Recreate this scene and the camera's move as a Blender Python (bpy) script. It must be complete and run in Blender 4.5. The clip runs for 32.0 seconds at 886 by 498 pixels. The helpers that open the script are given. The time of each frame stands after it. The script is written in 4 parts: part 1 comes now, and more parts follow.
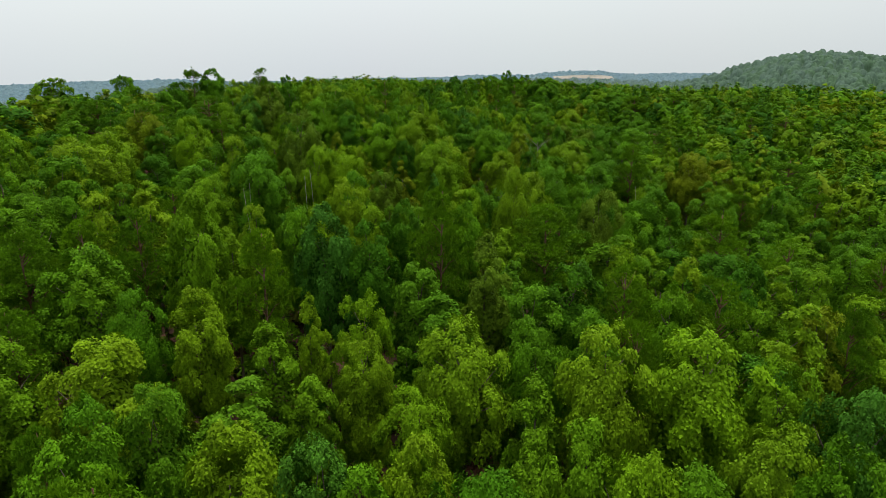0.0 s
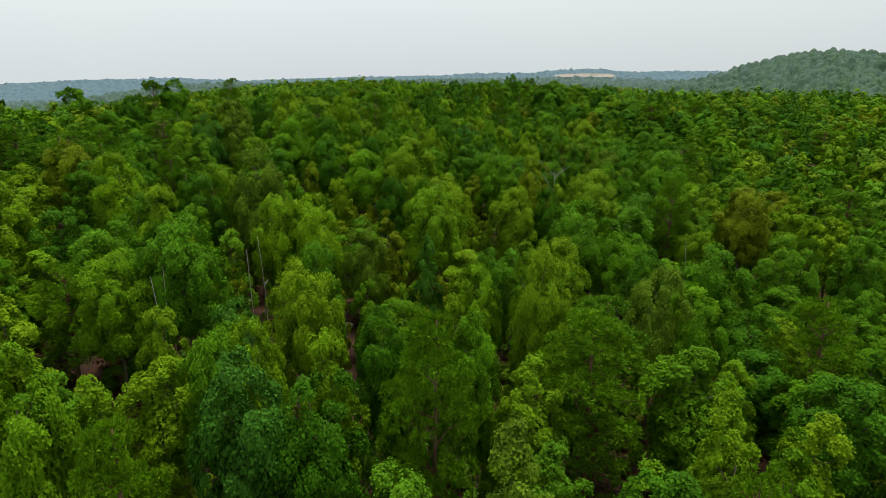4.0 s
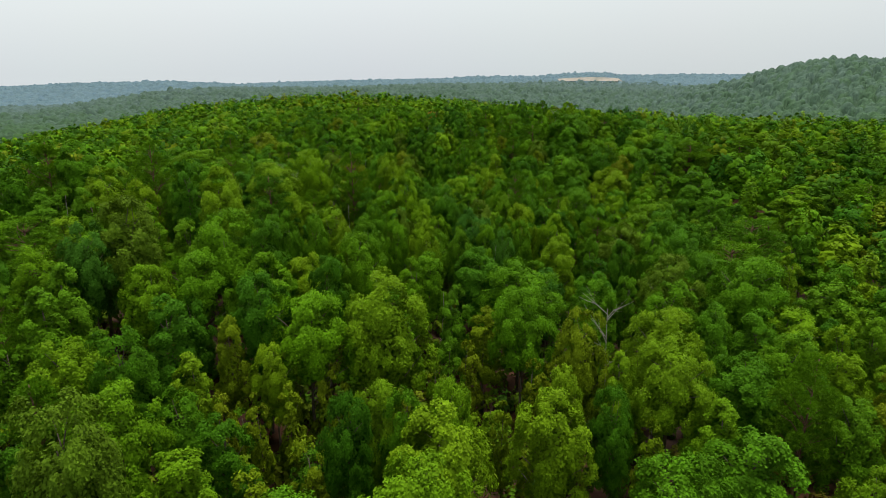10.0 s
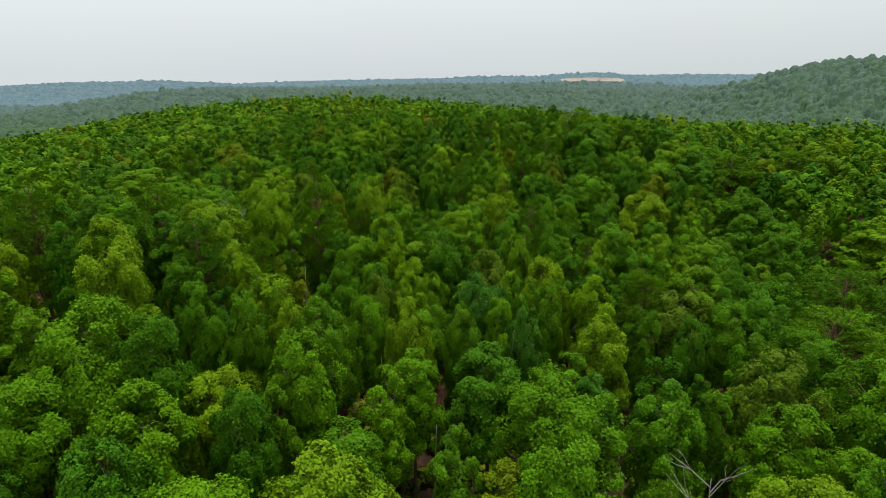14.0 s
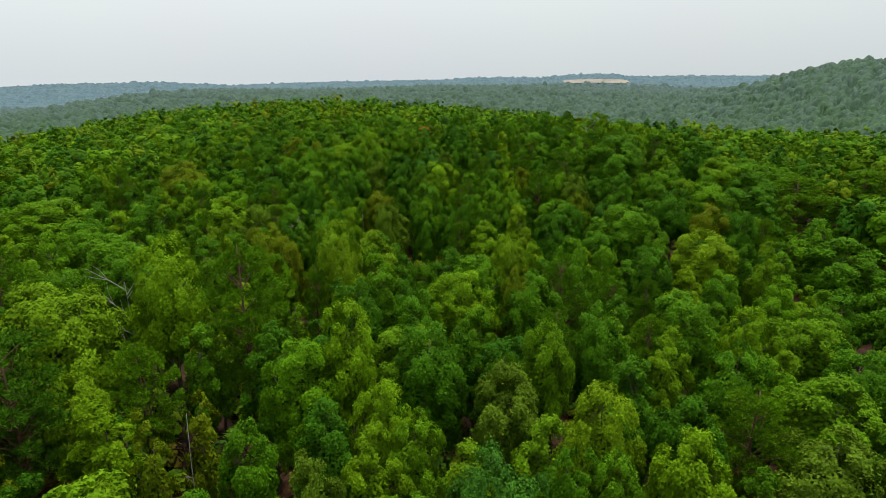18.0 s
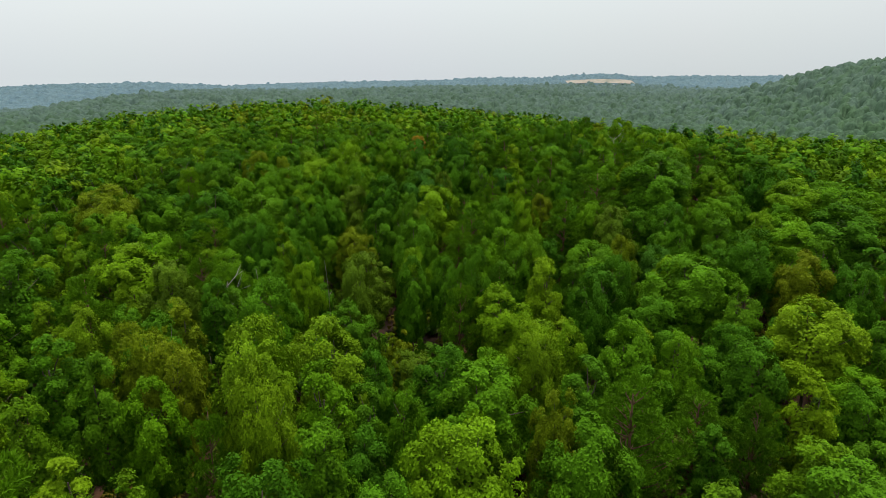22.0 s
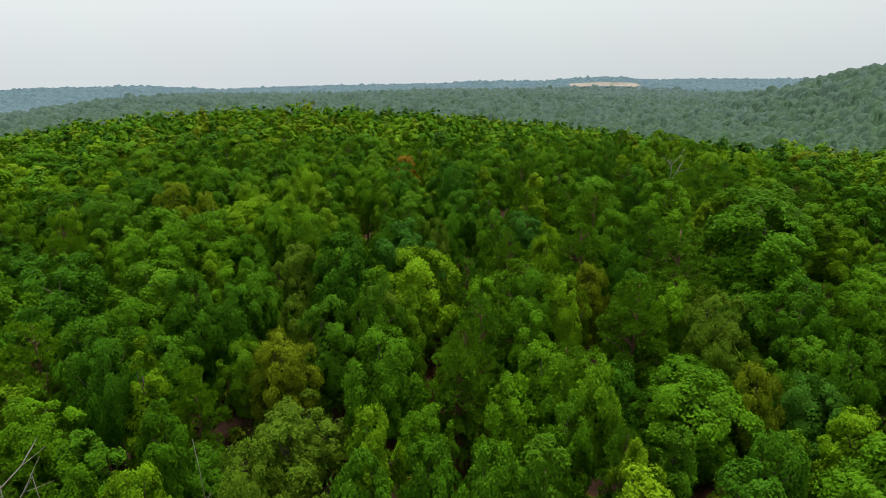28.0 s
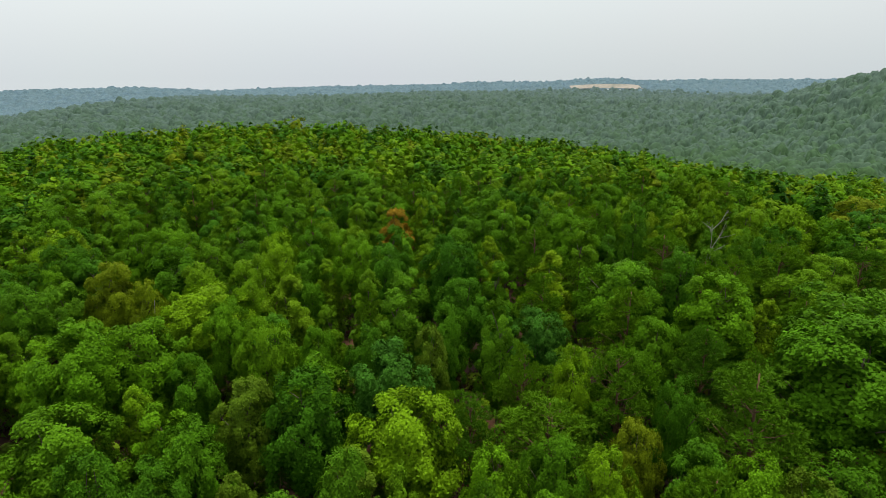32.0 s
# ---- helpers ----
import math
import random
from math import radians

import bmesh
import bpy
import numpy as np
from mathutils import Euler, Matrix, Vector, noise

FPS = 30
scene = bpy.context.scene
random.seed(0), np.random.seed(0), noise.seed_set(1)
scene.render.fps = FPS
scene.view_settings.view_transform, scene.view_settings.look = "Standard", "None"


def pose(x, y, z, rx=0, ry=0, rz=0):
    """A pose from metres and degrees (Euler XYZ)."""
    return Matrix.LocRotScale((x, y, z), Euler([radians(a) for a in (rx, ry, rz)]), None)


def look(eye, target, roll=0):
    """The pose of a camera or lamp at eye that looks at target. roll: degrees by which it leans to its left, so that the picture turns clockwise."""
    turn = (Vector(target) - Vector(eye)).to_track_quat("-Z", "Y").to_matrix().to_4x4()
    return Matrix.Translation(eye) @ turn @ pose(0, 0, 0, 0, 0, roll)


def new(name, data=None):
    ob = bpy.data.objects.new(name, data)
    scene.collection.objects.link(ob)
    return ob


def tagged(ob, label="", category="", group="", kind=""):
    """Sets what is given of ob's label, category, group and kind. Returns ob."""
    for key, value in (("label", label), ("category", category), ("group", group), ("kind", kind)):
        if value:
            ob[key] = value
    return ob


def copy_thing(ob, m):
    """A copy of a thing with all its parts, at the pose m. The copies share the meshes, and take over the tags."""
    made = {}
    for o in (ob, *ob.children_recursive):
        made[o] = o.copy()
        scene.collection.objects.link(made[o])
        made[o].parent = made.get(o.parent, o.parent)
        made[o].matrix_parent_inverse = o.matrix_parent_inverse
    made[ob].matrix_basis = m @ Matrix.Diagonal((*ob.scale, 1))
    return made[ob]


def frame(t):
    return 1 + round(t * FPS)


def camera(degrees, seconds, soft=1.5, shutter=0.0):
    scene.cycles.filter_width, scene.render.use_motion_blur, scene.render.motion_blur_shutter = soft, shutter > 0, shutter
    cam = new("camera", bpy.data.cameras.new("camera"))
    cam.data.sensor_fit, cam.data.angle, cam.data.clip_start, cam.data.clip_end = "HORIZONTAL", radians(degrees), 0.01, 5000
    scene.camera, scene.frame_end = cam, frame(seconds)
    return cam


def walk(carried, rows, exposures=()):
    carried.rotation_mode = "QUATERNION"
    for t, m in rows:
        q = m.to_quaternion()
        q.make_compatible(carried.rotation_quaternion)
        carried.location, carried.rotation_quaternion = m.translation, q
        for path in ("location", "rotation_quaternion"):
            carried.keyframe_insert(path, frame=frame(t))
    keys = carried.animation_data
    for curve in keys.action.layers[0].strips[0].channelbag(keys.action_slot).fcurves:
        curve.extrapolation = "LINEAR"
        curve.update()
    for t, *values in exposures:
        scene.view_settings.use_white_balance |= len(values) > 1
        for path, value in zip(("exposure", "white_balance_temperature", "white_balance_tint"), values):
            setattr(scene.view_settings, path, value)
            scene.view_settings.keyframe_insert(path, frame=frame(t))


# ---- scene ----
cam = camera(72.0, 32.0, soft=0.85)
EYE, TILT = 25.0, -15.6
# seconds; metres ahead of the first eye, in its own axes; degrees
ROWS = [
    (0, 0.00, 0.00, 0.00, 0.00, 0.00, 0.00),
    (0.5, 0.03, 1.71, 0.46, -0.01, -0.04, 0.01),
    (1, 0.05, 3.55, 1.00, -0.02, -0.08, 0.02),
    (1.5, 0.08, 5.48, 1.71, -0.02, -0.12, 0.04),
    (2, 0.10, 7.51, 2.54, -0.02, -0.15, 0.04),
    (2.5, 0.14, 9.57, 3.46, -0.02, -0.15, 0.04),
    (3, 0.15, 11.67, 4.52, -0.03, -0.18, 0.06),
    (3.5, 0.18, 13.81, 5.66, -0.02, -0.21, 0.07),
    (5.5, 0.29, 22.72, 11.28, -0.01, -0.37, 0.04),
    (6, 0.31, 24.97, 12.79, -0.01, -0.37, 0.04),
    (6.5, 0.33, 27.21, 14.32, -0.01, -0.36, 0.04),
    (7, 0.36, 29.42, 15.94, -0.01, -0.36, 0.04),
    (7.5, 0.38, 31.64, 17.65, -0.00, -0.36, 0.04),
    (8, 0.43, 33.81, 19.35, 0.01, -0.38, 0.04),
    (8.5, 0.47, 36.10, 20.47, 0.02, -0.37, 0.06),
    (9, 0.52, 38.58, 21.14, 0.02, -0.35, 0.06),
    (9.5, 0.59, 41.07, 21.82, 0.02, -0.36, 0.06),
    (10, 0.62, 43.66, 22.52, -0.00, -0.36, 0.04),
    (10.5, 0.71, 46.20, 23.32, 0.02, -0.39, 0.04),
    (11, 0.78, 48.82, 24.09, 0.02, -0.36, 0.05),
    (11.5, 0.83, 51.51, 24.97, 0.01, -0.39, 0.02),
    (12, 0.87, 54.25, 25.77, 0.01, -0.38, 0.01),
    (12.5, 0.91, 57.00, 26.62, 0.01, -0.37, 0.01),
    (13, 0.95, 59.82, 27.46, 0.01, -0.37, -0.01),
    (13.5, 1.01, 62.67, 28.28, 0.01, -0.37, -0.02),
    (14, 1.09, 65.48, 29.14, 0.01, -0.39, -0.03),
    (14.5, 1.14, 68.34, 29.96, -0.00, -0.37, -0.01),
    (16.5, 1.41, 80.03, 33.23, 0.01, -0.31, -0.03),
    (17, 1.48, 83.03, 34.07, 0.02, -0.29, -0.02),
    (17.5, 1.53, 86.03, 34.94, 0.00, -0.29, -0.02),
    (18, 1.60, 89.03, 35.80, 0.01, -0.28, -0.02),
    (18.5, 1.67, 92.04, 36.63, 0.01, -0.26, -0.01),
    (19, 1.72, 94.96, 37.47, -0.00, -0.28, -0.02),
    (19.5, 1.79, 97.95, 38.26, -0.01, -0.26, -0.03),
    (20, 1.86, 100.91, 39.05, -0.01, -0.26, -0.03),
    (20.5, 1.94, 103.89, 39.87, -0.01, -0.25, -0.02),
    (21, 1.99, 106.88, 40.68, -0.02, -0.26, -0.03),
    (21.5, 2.05, 109.80, 41.49, -0.01, -0.25, -0.03),
    (22, 2.12, 112.75, 42.31, -0.02, -0.26, -0.02),
    (22.5, 2.20, 115.66, 43.10, -0.01, -0.25, -0.04),
    (23, 2.25, 118.47, 43.87, -0.02, -0.24, -0.02),
    (23.5, 2.33, 121.29, 44.68, -0.01, -0.26, -0.03),
    (24, 2.42, 124.08, 45.43, -0.01, -0.25, -0.02),
    (24.5, 2.44, 126.84, 46.13, -0.03, -0.22, -0.01),
    (25, 2.52, 129.58, 46.86, -0.02, -0.22, -0.02),
    (25.5, 2.58, 132.26, 47.58, -0.03, -0.12, -0.00),
    (27.5, 2.86, 141.14, 49.94, 0.01, 0.01, 0.03),
    (28, 2.90, 142.98, 50.40, -0.01, 0.03, 0.03),
    (28.5, 2.92, 144.63, 51.23, -0.02, -0.01, 0.05),
    (29, 2.92, 146.22, 52.19, -0.04, -0.01, 0.07),
    (29.5, 2.94, 147.76, 53.29, -0.06, -0.01, 0.07),
    (30, 2.96, 149.28, 54.54, -0.08, -0.03, 0.07),
    (30.5, 3.00, 150.86, 55.86, -0.09, -0.06, 0.09),
    (31, 3.02, 152.53, 57.22, -0.11, -0.10, 0.10),
    (31.5, 3.07, 154.29, 58.64, -0.12, -0.10, 0.10),
    (32, 3.12, 156.21, 59.85, -0.14, -0.17, 0.12),
]
walk(cam, [(t, pose(0, 0, EYE, TILT, 0, 0) @ pose(x, y, z, 90 + pitch, roll, yaw)) for t, x, y, z, yaw, pitch, roll in ROWS])

# ---- world and sun: an even overcast sky ----
world = bpy.data.worlds.new("overcast_sky")
scene.world = world
world.use_nodes = True
wn, wl = world.node_tree.nodes, world.node_tree.links
wn.clear()
sky = wn.new("ShaderNodeTexSky")
sky.sky_type = "NISHITA"
sky.sun_disc = False
sky.sun_elevation, sky.sun_rotation = radians(80), radians(37)
sky.dust_density, sky.air_density = 6.0, 1.5
sky_gain = wn.new("ShaderNodeMix")
sky_gain.data_type, sky_gain.blend_type = "RGBA", "MULTIPLY"
sky_gain.inputs["Factor"].default_value = 1.0
sky_gain.inputs["B"].default_value = (0.1, 0.1, 0.1, 1)
coord = wn.new("ShaderNodeTexCoord")
axes = wn.new("ShaderNodeSeparateXYZ")
cloud = wn.new("ShaderNodeValToRGB")
CLOUD = ((0.0, (0.600, 0.645, 0.665)), (0.06, (0.660, 0.705, 0.720)), (0.16, (0.760, 0.810, 0.820)), (0.5, (0.70, 0.73, 0.74)), (1.0, (0.60, 0.63, 0.65)))
while len(cloud.color_ramp.elements) < len(CLOUD):
    cloud.color_ramp.elements.new(0.5)
for stop, (at, shade) in zip(cloud.color_ramp.elements, CLOUD):
    stop.position, stop.color = at, (*shade, 1)
veil = wn.new("ShaderNodeTexNoise")
veil.inputs["Scale"].default_value = 2.2
veil.inputs["Detail"].default_value = 3.0
streak = wn.new("ShaderNodeMix")
streak.data_type, streak.blend_type = "RGBA", "SOFT_LIGHT"
streak.inputs["Factor"].default_value = 0.10
cover = wn.new("ShaderNodeMix")
cover.data_type = "RGBA"
cover.inputs["Factor"].default_value = 0.93
shine = wn.new("ShaderNodeBackground")
wout = wn.new("ShaderNodeOutputWorld")
wl.new(sky.outputs[0], sky_gain.inputs["A"])
wl.new(coord.outputs["Generated"], axes.inputs[0])
wl.new(coord.outputs["Generated"], veil.inputs["Vector"])
wl.new(axes.outputs["Z"], cloud.inputs[0])
wl.new(cloud.outputs[0], streak.inputs["A"])
wl.new(veil.outputs["Color"], streak.inputs["B"])
wl.new(sky_gain.outputs["Result"], cover.inputs["A"])
wl.new(streak.outputs["Result"], cover.inputs["B"])
aside = wn.new("ShaderNodeMapRange")
aside.inputs["From Min"].default_value, aside.inputs["From Max"].default_value = -1, 1
aside.inputs["To Min"].default_value, aside.inputs["To Max"].default_value = 1.15 * 1.07, 1.15 * 0.93
wl.new(axes.outputs["X"], aside.inputs["Value"])
wl.new(aside.outputs[0], shine.inputs["Strength"])
wl.new(cover.outputs["Result"], shine.inputs[0])
wl.new(shine.outputs[0], wout.inputs[0])

sun = new("sun", bpy.data.lights.new("sun", "SUN"))
sun.data.energy, sun.data.angle, sun.data.color = 3.7, radians(18), (1.0, 0.96, 0.86)
sun.matrix_world = look((0, 0, 100), (-6, -8, 40))


# ---- materials ----
def shader(name):
    mat = bpy.data.materials.new(name)
    mat.use_nodes = True
    nodes, links = mat.node_tree.nodes, mat.node_tree.links
    return mat, nodes, links, nodes["Principled BSDF"], nodes["Material Output"]


def ramp_of(nodes, shades):
    ramp = nodes.new("ShaderNodeValToRGB")
    while len(ramp.color_ramp.elements) < len(shades):
        ramp.color_ramp.elements.new(0.5)
    for i, (stop, shade) in enumerate(zip(ramp.color_ramp.elements, shades)):
        stop.position, stop.color = i / (len(shades) - 1), (*shade, 1)
    return ramp


def foliage(name, shades, by="tree", through_light=0.14, rough=0.62, leaf_spread=0.20, gloss=0.04):
    """Leaves: a hue for each tree, a tone for each leaf spray, light coming through."""
    mat, nodes, links, bsdf, out = shader(name)
    if by == "tree":
        which = nodes.new("ShaderNodeObjectInfo").outputs["Random"]
    else:
        which = nodes.new("ShaderNodeAttribute")
        which.attribute_name = "tint"
        which = which.outputs["Fac"]
    ramp = ramp_of(nodes, shades)
    links.new(which, ramp.inputs[0])
    leaf = nodes.new("ShaderNodeNewGeometry").outputs["Random Per Island"]
    tone = nodes.new("ShaderNodeMapRange")
    tone.inputs["To Min"].default_value, tone.inputs["To Max"].default_value = 1 - leaf_spread, 1 + leaf_spread
    links.new(leaf, tone.inputs["Value"])
    spot = nodes.new("ShaderNodeTexNoise")
    spot.inputs["Scale"].default_value = 0.55
    where = nodes.new("ShaderNodeNewGeometry")
    links.new(where.outputs["Position"], spot.inputs["Vector"])
    patch = nodes.new("ShaderNodeMapRange")
    patch.inputs["From Min"].default_value, patch.inputs["From Max"].default_value = 0.3, 0.7
    patch.inputs["To Min"].default_value, patch.inputs["To Max"].default_value = 0.78, 1.22
    links.new(spot.outputs["Fac"], patch.inputs["Value"])
    both = nodes.new("ShaderNodeMath")
    both.operation = "MULTIPLY"
    links.new(tone.outputs[0], both.inputs[0])
    links.new(patch.outputs[0], both.inputs[1])
    paint = nodes.new("ShaderNodeVectorMath")
    paint.operation = "SCALE"
    links.new(ramp.outputs[0], paint.inputs[0])
    links.new(both.outputs[0], paint.inputs["Scale"])
    links.new(paint.outputs[0], bsdf.inputs["Base Color"])
    bsdf.inputs["Roughness"].default_value = rough
    bsdf.inputs["Specular IOR Level"].default_value = gloss
    glow = nodes.new("ShaderNodeBsdfTranslucent")
    warm = nodes.new("ShaderNodeMix")
    warm.data_type, warm.blend_type = "RGBA", "MULTIPLY"
    warm.inputs["Factor"].default_value = 1.0
    warm.inputs["B"].default_value = (1.25, 1.15, 0.5, 1)
    links.new(paint.outputs[0], warm.inputs["A"])
    links.new(warm.outputs["Result"], glow.inputs["Color"])
    mix = nodes.new("ShaderNodeMixShader")
    mix.inputs[0].default_value = through_light
    links.new(bsdf.outputs[0], mix.inputs[1])
    links.new(glow.outputs[0], mix.inputs[2])
    links.new(mix.outputs[0], out.inputs["Surface"])
    return mat


def rough_surface(name, shades, scale, detail=6.0, bump=0.4, rough=0.9, stretch=(1, 1, 1)):
    mat, nodes, links, bsdf, out = shader(name)
    coords = nodes.new("ShaderNodeTexCoord")
    place = nodes.new("ShaderNodeMapping")
    place.inputs["Scale"].default_value = stretch
    links.new(coords.outputs["Object"], place.inputs["Vector"])
    grain = nodes.new("ShaderNodeTexNoise")
    grain.inputs["Scale"].default_value, grain.inputs["Detail"].default_value = scale, detail
    links.new(place.outputs[0], grain.inputs["Vector"])
    broad = nodes.new("ShaderNodeTexNoise")
    broad.inputs["Scale"].default_value = scale * 0.07
    links.new(place.outputs[0], broad.inputs["Vector"])
    add = nodes.new("ShaderNodeMath")
    add.operation = "ADD"
    links.new(grain.outputs["Fac"], add.inputs[0])
    links.new(broad.outputs["Fac"], add.inputs[1])
    half = nodes.new("ShaderNodeMapRange")
    half.inputs["From Min"].default_value, half.inputs["From Max"].default_value = 0.65, 1.35
    links.new(add.outputs[0], half.inputs["Value"])
    ramp = ramp_of(nodes, shades)
    links.new(half.outputs[0], ramp.inputs[0])
    links.new(ramp.outputs[0], bsdf.inputs["Base Color"])
    lift = nodes.new("ShaderNodeBump")
    lift.inputs["Strength"].default_value = bump
    links.new(grain.outputs["Fac"], lift.inputs["Height"])
    links.new(lift.outputs[0], bsdf.inputs["Normal"])
    bsdf.inputs["Roughness"].default_value = rough
    bsdf.inputs["Specular IOR Level"].default_value = 0.2
    return mat


OAK = ((0.036, 0.112, 0.006), (0.100, 0.220, 0.007), (0.060, 0.160, 0.008), (0.140, 0.255, 0.008), (0.046, 0.135, 0.009), (0.085, 0.200, 0.008), (0.030, 0.098, 0.006))
HICKORY = ((0.125, 0.225, 0.007), (0.065, 0.160, 0.007), (0.160, 0.260, 0.009), (0.085, 0.190, 0.010), (0.048, 0.135, 0.008))
YOUNG = ((0.120, 0.190, 0.008), (0.075, 0.180, 0.010), (0.145, 0.187, 0.009), (0.095, 0.205, 0.008), (0.055, 0.150, 0.012))
PINE = ((0.058, 0.135, 0.006), (0.080, 0.165, 0.006), (0.046, 0.118, 0.009))


def deeper(shades, k=1.0):
    return tuple((1.02 * k * r, 1.08 * k * g, 0.62 * k * b) for r, g, b in shades)


oak_leaves = foliage("oak_leaves", deeper(OAK))
broad_leaves = foliage("broad_leaves", deeper(OAK[2:] + HICKORY[1:3]))
gum_leaves = foliage("gum_leaves", deeper(OAK[:3] + HICKORY[3:] + OAK[4:5]))
hickory_leaves = foliage("hickory_leaves", deeper(HICKORY))
young_leaves = foliage("young_leaves", deeper(YOUNG))
lime_leaves = foliage("lime_green_leaves", ((0.152, 0.265, 0.006), (0.126, 0.238, 0.006)))
blue_leaves = foliage("blue_green_leaves", ((0.046, 0.145, 0.012), (0.055, 0.155, 0.011)))
olive_leaves = foliage("olive_leaves", ((0.088, 0.162, 0.008), (0.096, 0.170, 0.009)))
gold_leaves = foliage("yellowing_leaves", ((0.128, 0.198, 0.005), (0.142, 0.192, 0.006)))
rust_leaves = foliage("rust_orange_leaves", ((0.250, 0.155, 0.012), (0.230, 0.150, 0.012)))
pine_needles = foliage("pine_needles", deeper(PINE, 1.2), through_light=0.15, rough=0.6)
# near leaf tones repeated 6 % brighter, haze's lift at distance put into the colour
lifted_mixed_leaves = foliage("lifted_mixed_wood_leaves", deeper(((0.150, 0.255, 0.008), (0.028, 0.085, 0.006), (0.090, 0.200, 0.008), (0.026, 0.090, 0.008)) + OAK + HICKORY[:3] + ((0.045, 0.110, 0.008), (0.055, 0.160, 0.014), (0.150, 0.190, 0.010)) + YOUNG[:2], 1.06), by="tint", leaf_spread=0.07)
shrub_leaves = foliage("shrub_leaves", YOUNG + ((0.16, 0.12, 0.016),), by="tint")
# valley and hill leaves: aerial haze painted into the colour, bluer along the ramp
hazed_leaves = foliage("hazed_wood_leaves", ((0.060, 0.126, 0.016), (0.056, 0.116, 0.032), (0.056, 0.108, 0.050), (0.066, 0.114, 0.074), (0.084, 0.132, 0.108), (0.100, 0.152, 0.148)), by="tint", through_light=0.1, leaf_spread=0.12, gloss=0.03)
# blue-grey haze painted into the base colour of the far ridge's leaves
far_hazed_leaves = foliage("hazed_ridge_leaves", ((0.112, 0.186, 0.225), (0.140, 0.215, 0.245), (0.124, 0.200, 0.252)), by="tint", through_light=0.1, leaf_spread=0.1)
oak_bark = rough_surface("oak_bark", ((0.055, 0.042, 0.030), (0.13, 0.105, 0.08), (0.20, 0.17, 0.14)), 9.0, stretch=(1, 1, 0.2))
pine_bark = rough_surface("pine_bark", ((0.06, 0.032, 0.02), (0.15, 0.085, 0.05), (0.21, 0.13, 0.085)), 8.0, stretch=(1, 1, 0.35))
bare_wood = rough_surface("weathered_bare_wood", ((0.16, 0.14, 0.115), (0.30, 0.265, 0.23), (0.42, 0.38, 0.34)), 7.0, stretch=(1, 1, 0.15))
litter = rough_surface("leaf_litter", ((0.018, 0.011, 0.008), (0.045, 0.022, 0.013), (0.105, 0.045, 0.022)), 1.1)
stone = rough_surface("grey_stone", ((0.18, 0.17, 0.16), (0.32, 0.31, 0.29), (0.42, 0.40, 0.37)), 5.0)
pale_soil = rough_surface("pale_bare_soil", ((0.16, 0.17, 0.14), (0.30, 0.27, 0.23), (0.36, 0.33, 0.29)), 0.25)


# ---- the lie of the land ----
def step(a, b, v):
    k = np.clip((v - a) / (b - a), 0, 1)
    return k * k * (3 - 2 * k)


def bump(x, y, cx, cy, sx, sy):
    return np.exp(-((x - cx) / sx) ** 2 - ((y - cy) / sy) ** 2)


RIDGE_X = np.array((-150, -90, -50, -25, 0, 25, 50, 90, 150), float)
RIDGE_Y = np.array((20, 55, 90, 125, 160, 195, 230, 270, 315, 380), float)
# heights of the treetops over the ridge, a row for each RIDGE_X
RIDGE = np.array((
    (18.9, 17.9, 16.9, 15.6, 14.4, 13.7, 14.6, 16.4, 16.8, 18.2),
    (15.8, 18.8, 20.9, 20.9, 19.4, 18.2, 18.5, 20.1, 21.7, 23.9),
    (13.3, 18.5, 21.9, 23.3, 20.1, 19.5, 21.1, 22.3, 23.5, 26.3),
    (12.0, 17.5, 19.3, 22.7, 19.1, 18.5, 23.3, 23.0, 23.6, 25.3),
    (12.8, 15.7, 15.7, 18.5, 16.8, 18.3, 24.0, 22.7, 23.0, 23.4),
    (12.9, 11.5, 13.7, 15.3, 15.0, 19.6, 25.1, 23.6, 22.2, 21.1),
    (10.4, 9.2, 10.4, 11.3, 14.3, 19.1, 23.2, 22.8, 20.6, 18.5),
    (5.1, 6.4, 8.3, 11.3, 15.7, 19.8, 21.3, 20.3, 16.6, 11.2),
    (-2.8, 2.6, 8.2, 14.1, 19.8, 23.8, 24.1, 20.6, 13.5, 1.9),
))


def ridge_top(x, y):
    x, y = np.clip(x, RIDGE_X[0], RIDGE_X[-1]), np.clip(y, RIDGE_Y[0], RIDGE_Y[-1])
    i = np.clip(np.searchsorted(RIDGE_X, x) - 1, 0, len(RIDGE_X) - 2)
    j = np.clip(np.searchsorted(RIDGE_Y, y) - 1, 0, len(RIDGE_Y) - 2)
    u = (x - RIDGE_X[i]) / (RIDGE_X[i + 1] - RIDGE_X[i])
    v = (y - RIDGE_Y[j]) / (RIDGE_Y[j + 1] - RIDGE_Y[j])
    return (1 - u) * (1 - v) * RIDGE[i, j] + u * (1 - v) * RIDGE[i + 1, j] + (1 - u) * v * RIDGE[i, j + 1] + u * v * RIDGE[i + 1, j + 1]


